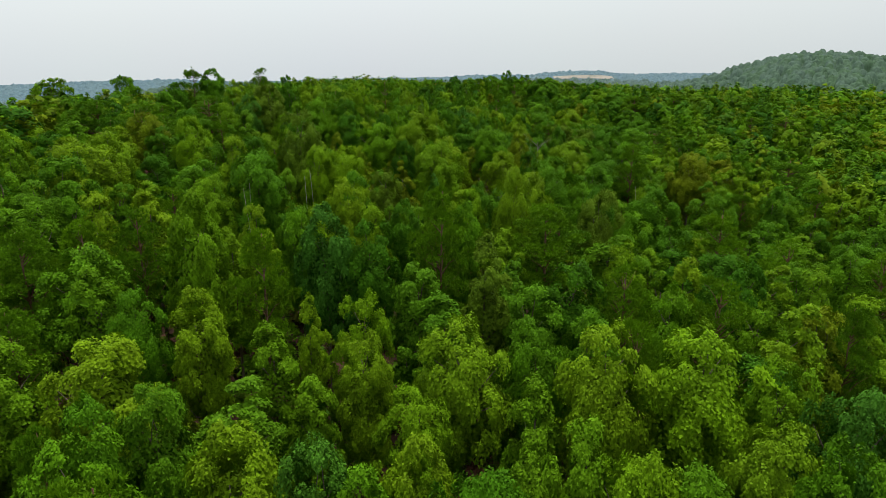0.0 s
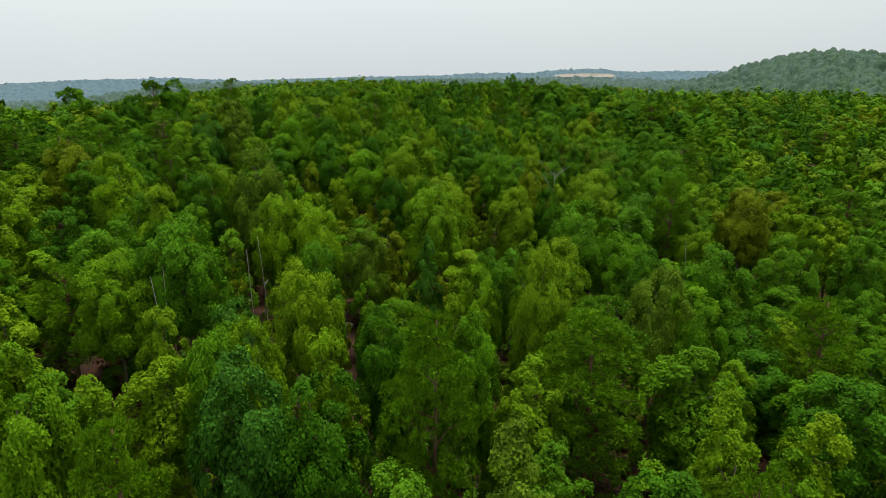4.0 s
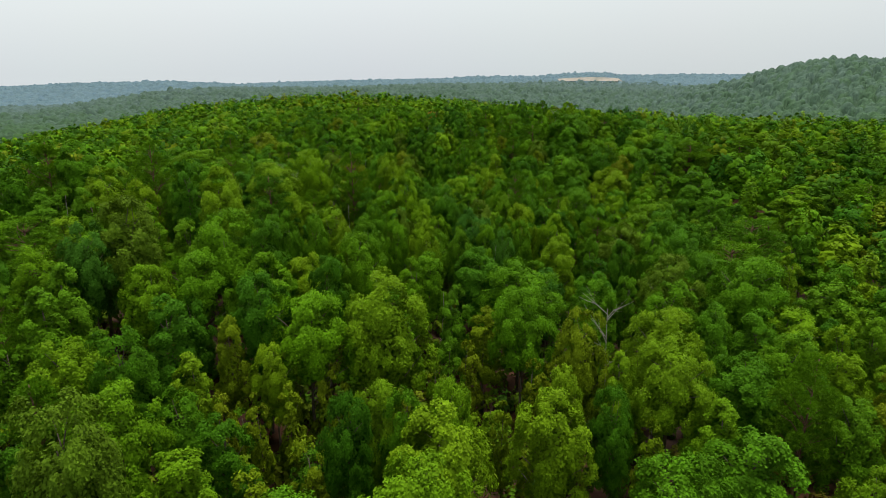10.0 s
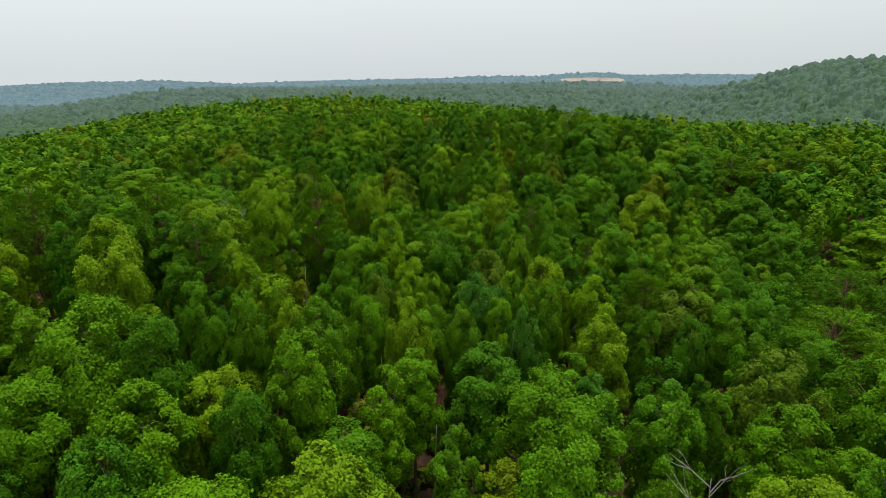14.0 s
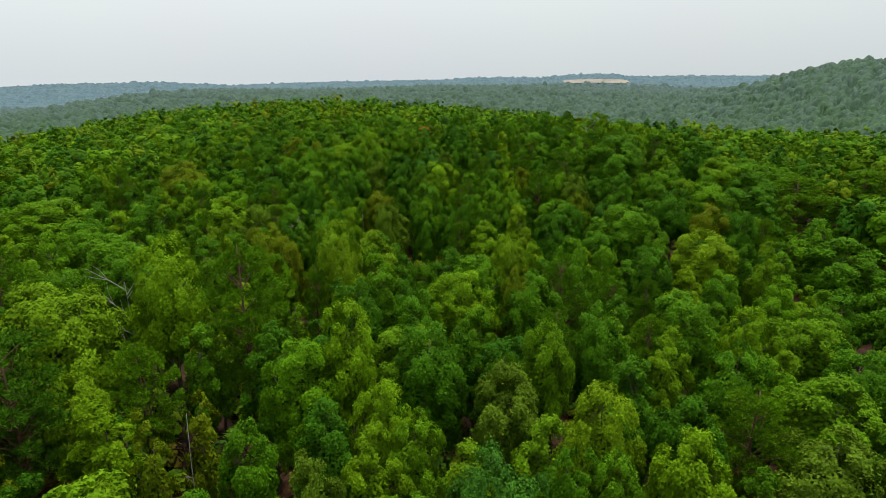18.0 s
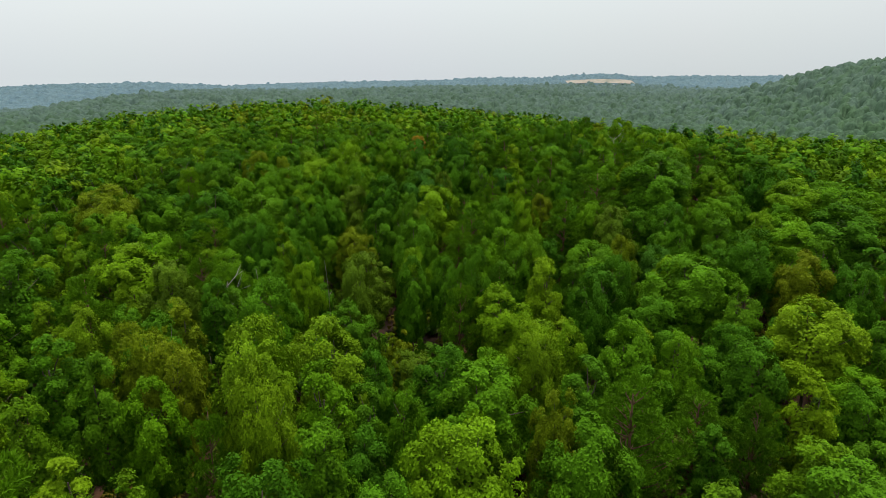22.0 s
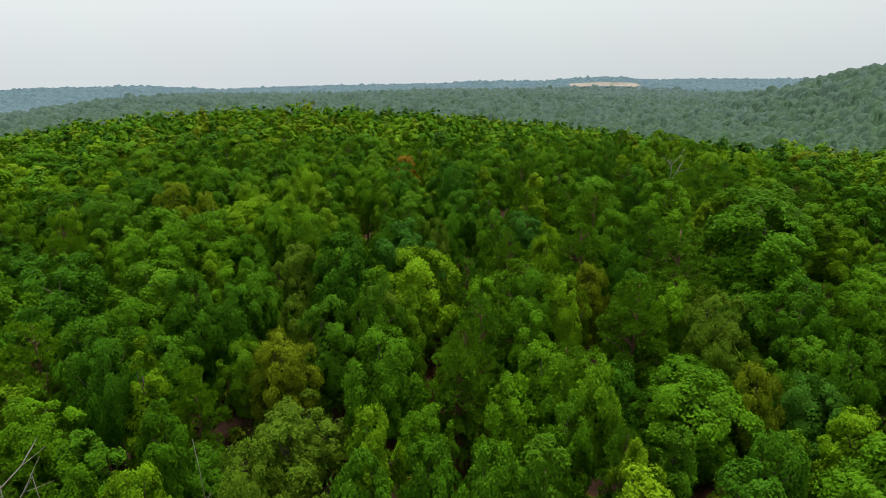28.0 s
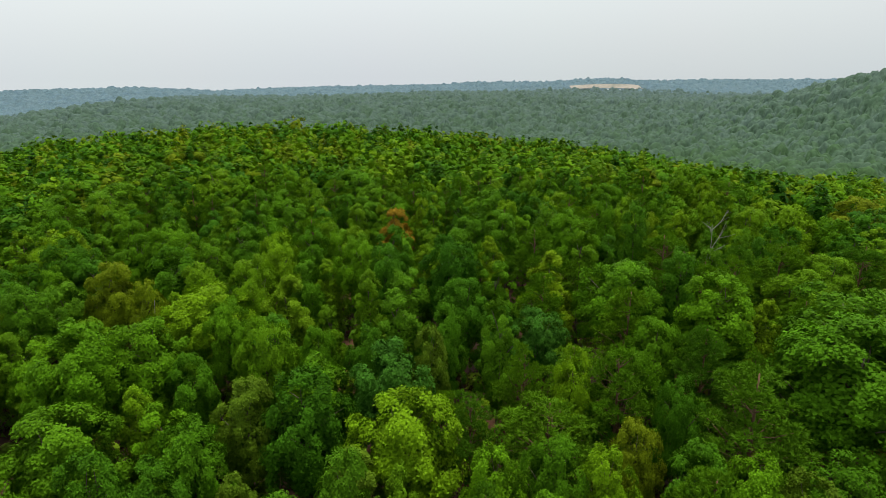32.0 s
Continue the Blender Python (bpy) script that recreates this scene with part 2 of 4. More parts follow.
def canopy(x, y):
    """Mean height of the treetops."""
    x, y = np.asarray(x, float), np.asarray(y, float)
    near = ridge_top(x, y)
    valley = 1 + 3 * np.sin(x / 90 + 1) * np.sin(y / 120) - 13 * step(350, 560, -x)
    valley = valley + 18 * step(600, 840, y) * step(-500, -290, x)
    land = near + (valley - near) * np.maximum(step(120, 230, np.abs(x)), step(375, 480, y))
    hill = step(195, 335, x) * bump(0, y, 0, 590, 1, 140)
    land = land + 42 * hill + 3 * np.sin(x / 45 + y / 80) * hill
    skyline = np.interp(x, (-1100, -824, -720, -530, -404, -290, -141, 20, 59, 230, 440, 700), (13, 15, 20, 24, 17.5, 20.5, 25, 28, 32, 32, 35, 36))
    land = land + (skyline - land) * np.exp(-((y - 1280) / 135) ** 2)
    land = land + (39 - land) * bump(x, y, 240, 1090, 120, 75)
    return land - 70 * step(1450, 2400, np.hypot(x, y))


TALL = 13.0


def ground_height(x, y):
    return canopy(x, y) - TALL


def sheet(name, xs, ys, lift, material, deep_under=0.0):
    gx, gy = np.meshgrid(xs, ys, indexing="ij")
    gz = ground_height(gx, gy) + lift
    near = (np.abs(gx) < 150) & (gy < 400)
    gz = gz - 9 * deep_under * step(450, 520, np.hypot(gx, gy))
    gz = gz + np.where(near, 0.25 * np.sin(gx * 0.9 + 2 * np.sin(gy * 0.31)) * np.sin(gy * 0.7), 0)
    nx, ny = len(xs), len(ys)
    verts = np.stack([gx, gy, gz], -1).reshape(-1, 3)
    i, j = np.meshgrid(np.arange(nx - 1), np.arange(ny - 1), indexing="ij")
    a = (i * ny + j).ravel()
    faces = np.stack([a, a + ny, a + ny + 1, a + 1], -1)
    mesh = bpy.data.meshes.new(name)
    mesh.from_pydata(verts.tolist(), [], faces.tolist())
    mesh.materials.append(material)
    mesh.polygons.foreach_set("use_smooth", [True] * len(faces))
    return new(name, mesh)


fine = np.arange(-120, 121, 2.5)
wide = np.concatenate([-np.geomspace(4800, 125, 40), fine, np.geomspace(125, 4800, 40)])
deep = np.concatenate([-np.geomspace(4800, 45, 14), np.arange(-40, 400, 2.5), np.geomspace(400, 4900, 70)])
ground = tagged(sheet("ground", wide, deep, 0.0, litter, 1.0), "reddish-brown leaf litter on rolling forest ground", "ground", kind="structure")


# ---- building blocks of trees ----
def unit(v):
    return v / np.maximum(np.linalg.norm(v, axis=-1, keepdims=True), 1e-9)


def sprays(rng, at, facing, size, slim=0.8):
    """Small pointed leaf sprays at the points, each a piece of its own."""
    n = len(at)
    facing = unit(facing)
    side = unit(np.cross(facing, rng.normal(size=(n, 3))))
    along = np.cross(facing, side)
    s = size * rng.uniform(0.6, 1.4, (n, 1))
    droop = -0.25 * s * facing
    verts = np.stack([at - along * s * 0.45 + side * s * slim * 0.5, at + along * s * 0.6 + droop, at - along * s * 0.45 - side * s * slim * 0.5], 1)
    return verts.reshape(-1, 3), np.arange(3 * n).reshape(n, 3)


def ball(subdivisions):
    bm = bmesh.new()
    bmesh.ops.create_icosphere(bm, subdivisions=subdivisions, radius=1)
    v, f = np.array([v.co[:] for v in bm.verts]), np.array([[v.index for v in f.verts] for f in bm.faces])
    bm.free()
    return v, f


def crown_of(rng, radius, low, high, lobes, subs=6, pointed=0.0):
    """A full crown of many rounded lobes over an uneven egg, with small clumps of leaves all over their outer sides."""
    mid = low + (0.42 - 0.06 * pointed) * (high - low)
    lean, phase = rng.normal(0, 0.10 * radius, 2), rng.uniform(0, 6.28, 3)
    places, radii, ways = [], [], []
    for i in range(lobes):
        u = 1 - 1.78 * (i + rng.uniform(0.1, 0.9)) / lobes
        out = math.sqrt(max(0.0, 1 - u * u)) * (1 - pointed * 0.35 * max(u, 0))
        turn = i * 2.39996 + rng.uniform(-0.45, 0.45)
        r = radius * rng.uniform(0.24, 0.42)
        uneven = 1 + 0.16 * math.sin(2 * turn + phase[0]) + 0.10 * math.sin(3 * turn + phase[1] + 3 * u)
        reach = max(0.0, radius * uneven * rng.uniform(0.78, 1.12) - 0.7 * r) * out
        up, down = high - mid - 0.8 * r, mid - low
        z = mid + (up * u if u > 0 else down * u) + rng.normal(0, 0.04) * (high - low)
        z = min(z, high - 0.75 * r)
        k = (z - low) / (high - low)
        places.append((reach * math.cos(turn) + lean[0] * k, reach * math.sin(turn) + lean[1] * k, z))
        radii.append(r)
        ways.append((out * math.cos(turn), out * math.sin(turn), 0.8 * u + 0.2))
    places, radii, ways = np.array(places), np.array(radii), unit(np.array(ways))
    owner = np.repeat(np.arange(lobes), subs)
    aim = unit(ways[owner] + 0.95 * unit(rng.normal(size=(len(owner), 3))) + np.array([0, 0, 0.1]))
    clumps = places[owner] + aim * radii[owner][:, None] * rng.uniform(0.55, 0.85, (len(owner), 1))
    heart = (np.array([0, 0, mid]), np.array([0.66 * radius, 0.66 * radius, 0.37 * (high - low)]))
    return places, radii, clumps, radii[owner] * rng.uniform(0.34, 0.58, len(owner)), aim, heart


def crown_leaves(rng, clumps, clump_radii, aim, heart, leaves, size, loose=0.40, inner=0.18, rounded=1.2):
    """Leaf sprays over each clump, the blades held up towards the light, and more of them deep in the crown."""
    share = clump_radii ** 2 / np.sum(clump_radii ** 2)
    pick = rng.choice(len(clump_radii), leaves, p=share)
    way = unit(unit(rng.normal(size=(leaves, 3))) + 0.55 * aim[pick] + np.array([0, 0, 0.25]))
    at = clumps[pick] + way * (clump_radii[pick] * rng.uniform(0.6, 1.2, leaves))[:, None]
    egg = unit((at - heart[0]) / heart[1] ** 2)
    facing = 0.40 * way + 0.30 * aim[pick] + 0.55 * egg + np.array([0, 0, 0.25]) + loose * rng.normal(size=(leaves, 3))
    deep = int(inner * leaves)
    within = unit(rng.normal(size=(deep, 3)))
    at = np.concatenate([at, heart[0] + within * heart[1] * rng.uniform(0.75, 1.05, (deep, 1))])
    facing = np.concatenate([facing, within + np.array([0, 0, 0.3]) + 0.3 * rng.normal(size=(deep, 3))])
    grow = np.concatenate([np.ones(leaves), np.full(deep, 1.5)])[:, None]
    v, f = sprays(rng, at, facing, size * grow)
    soft = unit((at - heart[0]) / heart[1] ** 2) + rounded * unit(facing) + np.array([0, 0, 0.15])
    return v, f, np.repeat(unit(soft), 3, 0)


def clump_places(rng, count, radius, low, high, pointed=0.0, spread=1.0):
    """Centres and radii of leaf clumps in an uneven crown."""
    places, radii = [], []
    lean = rng.normal(0, 0.08 * radius, 2)
    for i in range(count):
        k = ((i + rng.uniform(0, 1)) / count) ** 0.8
        if pointed:
            wide_here = (1 - k) ** 0.75 * (1 - 0.35 * (1 - k) ** 4)
        else:
            wide_here = math.sqrt(max(0.03, 1 - (max(0, k - 0.3) / 0.72) ** 2)) * (0.62 + 0.38 * min(1, k / 0.3))
        turn = i * 2.4 + rng.uniform(-0.5, 0.5)
        out = radius * wide_here * rng.uniform(0.45, 0.82) * spread
        places.append((out * math.cos(turn) + lean[0] * k, out * math.sin(turn) + lean[1] * k, low + (high - low) * k * 0.93))
        radii.append(radius * rng.uniform(0.26, 0.44) * (0.75 + 0.5 * wide_here))
    return np.array(places), np.array(radii)


def leafy(rng, centres, radii, leaves, size, up=0.7, loose=0.22, whole=0.95):
    """Leaf sprays over the clumps, the blades held towards the light."""
    share = radii ** 2 / np.sum(radii ** 2)
    pick = rng.choice(len(radii), leaves, p=share)
    way = unit(rng.normal(size=(leaves, 3)) + np.array([0, 0, up]))
    depth = rng.uniform(0.74, 1.1, (leaves, 1))
    at = centres[pick] + way * radii[pick][:, None] * depth * np.array([1, 1, 0.9])
    heart = np.mean(centres, 0) - np.array([0, 0, 0.12 * np.ptp(centres[:, 2])])
    out = unit(at - heart)
    facing = 0.5 * way + whole * out + loose * rng.normal(size=(leaves, 3)) + np.array([0, 0, 0.1])
    v, f = sprays(rng, at, facing, size)
    return v, f, np.repeat(unit(facing), 3, 0)


def needles(rng, centres, radii, tufts, per, length):
    share = radii ** 2 / np.sum(radii ** 2)
    pick = rng.choice(len(radii), tufts, p=share)
    way = unit(rng.normal(size=(tufts, 3)) + np.array([0, 0, 0.4]))
    base = centres[pick] + way * radii[pick][:, None] * np.array([1, 1, 0.6]) * rng.uniform(0.6, 1.0, (tufts, 1))
    base = np.repeat(base, per, 0)
    point = unit(np.repeat(way, per, 0) + 0.75 * rng.normal(size=(tufts * per, 3)) + np.array([0, 0, 0.25]))
    n = len(base)
    side = unit(np.cross(point, rng.normal(size=(n, 3))))
    l = length * rng.uniform(0.7, 1.3, (n, 1))
    verts = np.stack([base - side * l * 0.12, base + point * l, base + side * l * 0.12], 1)
    return verts.reshape(-1, 3), np.arange(3 * n).reshape(n, 3), np.repeat(unit(np.repeat(way, per, 0) + 0.5 * point + 0.3 * rng.normal(size=(n, 3))), 3, 0)


def limb(points, radii, sides=6):
    """A tapered, bent round limb along the points."""
    points = np.asarray(points, float)
    vs, fs = [], []
    for i, (p, r) in enumerate(zip(points, radii)):
        ahead = unit(points[min(i + 1, len(points) - 1)] - points[max(i - 1, 0)])
        side = unit(np.cross(ahead, (0.3, 0.9, 0.2)))
        other = np.cross(ahead, side)
        for s in range(sides):
            a = 2 * math.pi * s / sides
            vs.append(p + r * (math.cos(a) * side + math.sin(a) * other))
    for i in range(len(points) - 1):
        for s in range(sides):
            a, b = i * sides + s, i * sides + (s + 1) % sides
            fs.append((a, b, b + sides, a + sides))
    fs.append(tuple(range(len(vs) - sides, len(vs))))
    return np.array(vs), fs


def joined(pieces):
    vs, fs, ns, base = [], [], [], 0
    for piece in pieces:
        vs.append(np.asarray(piece[0]))
        fs += [tuple(int(i) + base for i in face) for face in piece[1]]
        base += len(piece[0])
        if len(piece) > 2:
            ns.append(piece[2])
    return np.concatenate(vs), fs, np.concatenate(ns) if ns else None


def soft_normals(mesh, normals):
    """Leaves shade with the round of their clump as well as with their own blade."""
    mesh.attributes.new("custom_normal", "FLOAT_VECTOR", "POINT").data.foreach_set("vector", np.asarray(normals, np.float32).ravel())


def mesh_of(name, pieces, material, smooth=False):
    v, f, n = joined(pieces)
    mesh = bpy.data.meshes.new(name)
    mesh.from_pydata(v.tolist(), [], f)
    mesh.materials.append(material)
    if n is not None and len(n) == len(v):
        soft_normals(mesh, n)
    if smooth:
        mesh.polygons.foreach_set("use_smooth", [True] * len(mesh.polygons))
    return mesh


def part(name, mesh, parent, label=""):
    ob = new(name, mesh)
    ob.parent = parent
    if label:
        tagged(ob, label)
    return ob


def trunk_line(rng, height, bend):
    k = np.linspace(0, 1, 7)
    return np.stack([bend * np.sin(k * 2.2 + rng.uniform(0, 6)) * k, bend * np.sin(k * 1.7 + rng.uniform(0, 6)) * k, k * height - 0.6 * (k == 0)], -1)


def limbs_to(rng, line, centres, radii, thick, share=0.75):
    pieces = []
    height = line[-1][2]
    for c, r in zip(centres, radii):
        if rng.uniform() > share:
            continue
        z = max(0.18 * height, c[2] - np.hypot(c[0], c[1]) * rng.uniform(0.5, 1.0))
        z = min(z, height * 0.9)
        start = np.array([np.interp(z, line[:, 2], line[:, 0]), np.interp(z, line[:, 2], line[:, 1]), z])
        end = c + np.array([0, 0, 0.2 * r])
        mid = (start + end) / 2 + rng.normal(0, 0.15, 3)
        pieces.append(limb([start, mid, end], [thick, thick * 0.65, thick * 0.25], 4))
    return pieces


def broadleaf(rng, name, height, radius, low, lobes, leaves, size, leaf_mat, thick=0.17, pointed=0.0):
    tree = new(name)
    places, radii, clumps, clump_radii, aim, heart = crown_of(rng, radius, low * height, height, lobes, 6, pointed)
    line = trunk_line(rng, height * 0.86, 0.35)
    wood = [limb(line, np.linspace(thick, thick * 0.25, 7), 7)] + limbs_to(rng, line, places, radii, thick * 0.4, 0.35)
    part("trunk", mesh_of("trunk", wood, oak_bark, True), tree)
    part("crown", mesh_of("crown", [crown_leaves(rng, clumps, clump_radii, aim, heart, leaves, size)], leaf_mat), tree)
    return tree


def pine(rng, name, height, radius, low, tiers, tufts, leaf_mat):
    """A pine: tiers of upswept branches, each ending in flat feathery pads of needles, under a rounded tip."""
    tree = new(name)
    line = trunk_line(rng, height * 0.97, 0.15)
    places, radii = [(0, 0, height - 0.45)], [0.42]
    for i in range(tiers):
        k = (i + rng.uniform(0.2, 0.8)) / tiers
        wide_here = radius * min(1.0, 0.35 + 1.6 * k) * (1.0 - 0.25 * max(0.0, k - 0.6) / 0.4)
        for b in range(5 if k > 0.2 else 4):
            turn = b * 1.26 + i * 0.7 + rng.uniform(-0.3, 0.3)
            for out in (0.55, 0.95) if wide_here > 1.2 else (0.75,):
                reach = wide_here * out * rng.uniform(0.75, 1.1)
                z = height - 0.5 - (height * (1 - low) - 0.6) * k + 0.22 * reach + rng.normal(0, 0.12)
                places.append((reach * math.cos(turn), reach * math.sin(turn), min(z, height - 0.3)))
                radii.append(rng.uniform(0.42, 0.72))
    places, radii = np.array(places), np.array(radii)
    wood = [limb(line, np.linspace(0.19, 0.035, 7), 7)] + limbs_to(rng, line, places - np.array([0, 0, 0.2]), radii, 0.045, 0.8)
    part("trunk", mesh_of("trunk", wood, pine_bark, True), tree)
    v, f, n = needles(rng, places, radii, tufts, 13, 0.25)
    heart = np.array([0, 0, height * (0.35 + 0.5 * low)])
    n = unit(n + 0.9 * unit((v - heart) * np.array([1, 1, 0.5])))
    part("crown", mesh_of("crown", [(v, f, n)], leaf_mat), tree)
    return tree


def snag(rng, name, height, branches, reach, thick=0.055):
    """A dead tree, bare and broken."""
    tree = new(name)
    line = trunk_line(rng, height, 0.5)
    part("trunk", mesh_of("trunk", [limb(line, np.linspace(thick, thick * 0.3, 7), 7)], bare_wood, True), tree)
    for i in range(branches):
        z = height * rng.uniform(0.45, 0.97)
        start = np.array([np.interp(z, line[:, 2], line[:, 0]), np.interp(z, line[:, 2], line[:, 1]), z])
        turn = i * 2.4 + rng.uniform(-0.6, 0.6)
        far = reach * rng.uniform(0.5, 1.1)
        way = np.array([math.cos(turn), math.sin(turn), rng.uniform(0.3, 1.0)])
        mid = start + way * far * 0.5 + rng.normal(0, 0.12, 3)
        end = mid + (way + rng.normal(0, 0.35, 3)) * far * 0.5
        pieces = [limb([start, mid, end], [thick * 0.42, thick * 0.28, thick * 0.08], 5)]
        for s in range(2):
            tip = mid + (way + rng.normal(0, 0.7, 3)) * far * 0.4
            pieces.append(limb([mid, (mid + tip) / 2 + rng.normal(0, 0.06, 3), tip], [thick * 0.22, thick * 0.15, thick * 0.05], 4))
        part("branch", mesh_of("branch", pieces, bare_wood, True), tree)
    return tree


# ---- one of each kind, built first and then copied ----
rng = np.random.default_rng(7)
OAK_SHAPES = ((3.0, 0.42, 34), (2.7, 0.38, 30), (3.2, 0.45, 38), (2.8, 0.37, 32), (2.9, 0.42, 36))
HICKORY_SHAPES = ((2.2, 0.34, 28), (2.0, 0.31, 26), (2.3, 0.37, 30), (2.1, 0.33, 27))
oaks = [broadleaf(rng, "oak_tree", 13, r, low, c, 23000, 0.155, oak_leaves) for r, low, c in OAK_SHAPES]
far_oaks = [broadleaf(rng, "oak_tree", 13, r, low, c, 8500, 0.25, oak_leaves) for r, low, c in OAK_SHAPES]
broads = [broadleaf(rng, "broadleaf_tree", 13, 0.92 * r, low - 0.04, c - 2, 19000, 0.155, broad_leaves) for r, low, c in OAK_SHAPES[:4]]
far_broads = [broadleaf(rng, "broadleaf_tree", 13, 0.92 * r, low - 0.04, c - 2, 7200, 0.25, broad_leaves) for r, low, c in OAK_SHAPES[:4]]
hickories = [broadleaf(rng, "hickory_tree", 13, r, low, c, 16000, 0.150, hickory_leaves, pointed=1.0) for r, low, c in HICKORY_SHAPES]
far_hickories = [broadleaf(rng, "hickory_tree", 13, r, low, c, 6000, 0.245, hickory_leaves, pointed=1.0) for r, low, c in HICKORY_SHAPES]
gums = [broadleaf(rng, "gum_tree", 13, 1.1 * r, low, c + 1, 17500, 0.150, gum_leaves, pointed=0.6) for r, low, c in HICKORY_SHAPES]
far_gums = [broadleaf(rng, "gum_tree", 13, 1.1 * r, low, c + 1, 6600, 0.245, gum_leaves, pointed=0.6) for r, low, c in HICKORY_SHAPES]
pines = [pine(rng, "pine_tree", 14, r, low, c, 2300, pine_needles) for r, low, c in ((2.6, 0.34, 8), (2.3, 0.38, 7), (2.8, 0.32, 9))]
saplings = [broadleaf(rng, "young_tree", 6.5, r, 0.10, c, 4400, 0.15, young_leaves, thick=0.07, pointed=0.7) for r, c in ((1.4, 18), (1.15, 15), (1.6, 20))]
snags = [snag(rng, "dead_tree", 9, 6, 1.2), snag(rng, "dead_tree", 9, 12, 2.2, 0.075), snag(rng, "dead_tree", 9, 3, 0.6)]
FURTHER = {"oak": far_oaks, "hickory": far_hickories, "broadleaf": far_broads, "gum": far_gums}
KINDS = {"oak": oaks, "hickory": hickories, "broadleaf": broads, "gum": gums, "pine": pines, "young": saplings, "dead": snags}
LABELS = {
    "oak": ("broad green oak with a rounded lumpy leafy crown", "tree", "oaks in the forest"),
    "hickory": ("narrow yellow-green hickory with an upright leafy crown", "tree", "hickories in the forest"),
    "broadleaf": ("round-headed green broadleaf tree in the closed canopy", "tree", "broadleaf trees in the forest"),
    "gum": ("upright dark green gum tree with a lobed leafy crown", "tree", "gum trees in the forest"),
    "pine": ("dark green pine with tufted needles and brown trunk", "tree", "pines in the forest"),
    "young": ("small bushy young tree with light green leaves", "tree", "young trees in the understorey"),
    "dead": ("bare grey dead tree with broken pale branches", "dead tree", "dead trees in the forest"),
}
HEIGHTS = {"oak": 13.0, "hickory": 13.0, "broadleaf": 13.0, "gum": 13.0, "pine": 14.0, "young": 6.5, "dead": 9.0}
PAINTS = {
    "lime": (lime_leaves, "bright lime-green"), "blue": (blue_leaves, "cool blue-green"), "olive": (olive_leaves, "dull olive-green"),
    "gold": (gold_leaves, "yellowing"), "rust": (rust_leaves, "rusty orange"),
}
CROWN = {"oak": 2.8, "hickory": 2.05, "broadleaf": 2.55, "gum": 2.25, "pine": 2.2, "young": 1.3, "dead": 0.8}
planted = []


def plant(kind, x, y, top, width=1.0, paint="", turn=None, which=None):
    """A tree whose tip stands at that height; width is the crown's, against the usual one."""
    models = FURTHER.get(kind, KINDS[kind]) if (abs(x) > 46 or y > 268) and width < 1.3 else KINDS[kind]
    model = models[rng.integers(len(models)) if which is None else which]
    base = float(ground_height(x, y))
    tall = max(top - base, 2.0) / HEIGHTS[kind]
    turn = rng.uniform(0, 360) if turn is None else turn
    tree = copy_thing(model, pose(x, y, base, 0, 0, turn))
    tree.scale = (width, width, tall)
    label, category, group = LABELS[kind]
    if paint:
        leaves, word = PAINTS[paint]
        for ob in tree.children:
            if ob.name.startswith("crown"):
                ob.material_slots[0].link = "OBJECT"
                ob.material_slots[0].material = leaves
        label = label.replace("broad green", "broad " + word).replace("narrow yellow-green", "narrow " + word).replace("light green", word).replace("dark green", word)
    tagged(tree, label, category, group)
    planted.append((kind, x, y, width * CROWN[kind]))
    return tree


# ---- trees that stand out, from the start of the flight on ----
plant("oak", 1.1, 15.7, 13.5, 0.55)
plant("oak", 7.4, 16.0, 13.5, 0.55)
plant("oak", -2.5, 16.1, 13.3, 0.55)
plant("oak", 6.3, 16.5, 13.6, 0.55)
plant("oak", 13.0, 16.7, 13.7, 0.55)
plant("hickory", 2.8, 16.7, 13.5, 0.55)
plant("oak", -4.1, 17.1, 13.5, 0.55, "blue")
plant("oak", -0.8, 17.5, 13.5, 0.55, "lime")
plant("oak", -12.6, 18.0, 13.2, 0.68)
plant("oak", 5.0, 18.2, 13.7, 0.55)
plant("oak", 11.6, 18.3, 13.6, 0.59, "lime")
plant("oak", -7.4, 18.4, 13.4, 0.70, "lime")
plant("pine", -14.7, 19.3, 13.1, 0.55)
plant("oak", 15.6, 20.3, 13.7, 0.58, "blue")
plant("oak", -13.6, 20.7, 13.1, 0.55)
plant("oak", -11.5, 21.4, 13.3, 0.55)
plant("oak", 14.1, 22.7, 13.7, 0.55)
plant("oak", 6.9, 23.8, 14.8, 0.73, "lime")
plant("oak", 11.0, 23.9, 14.6, 0.91)
plant("oak", -1.1, 24.1, 11.7, 0.55)
plant("hickory", -6.2, 25.9, 11.6, 0.71)
plant("pine", 8.9, 25.9, 14.5, 0.55)
plant("oak", -16.3, 26.1, 13.1, 0.90, "lime")
plant("oak", 0.9, 26.3, 13.8, 0.74, "lime")
plant("oak", 4.4, 26.4, 13.4, 0.55)
plant("oak", -4.1, 28.3, 12.5, 0.55, "lime")
plant("hickory", 20.6, 30.7, 13.1, 0.76, "gold")
plant("pine", 22.5, 31.0, 13.4, 0.62)
plant("oak", -13.5, 31.1, 13.9, 0.63, "lime")
plant("oak", -16.9, 31.2, 13.8, 0.55)
plant("oak", 12.5, 31.3, 13.9, 0.55)
plant("pine", 15.3, 31.8, 14.5, 0.85)
plant("oak", -4.5, 31.8, 13.4, 0.55)
plant("hickory", -7.5, 31.8, 13.3, 0.55)
plant("hickory", -20.2, 33.2, 14.7, 0.87)
plant("oak", 18.8, 34.0, 11.9, 0.66)
plant("pine", -10.9, 35.0, 16.6, 0.80)
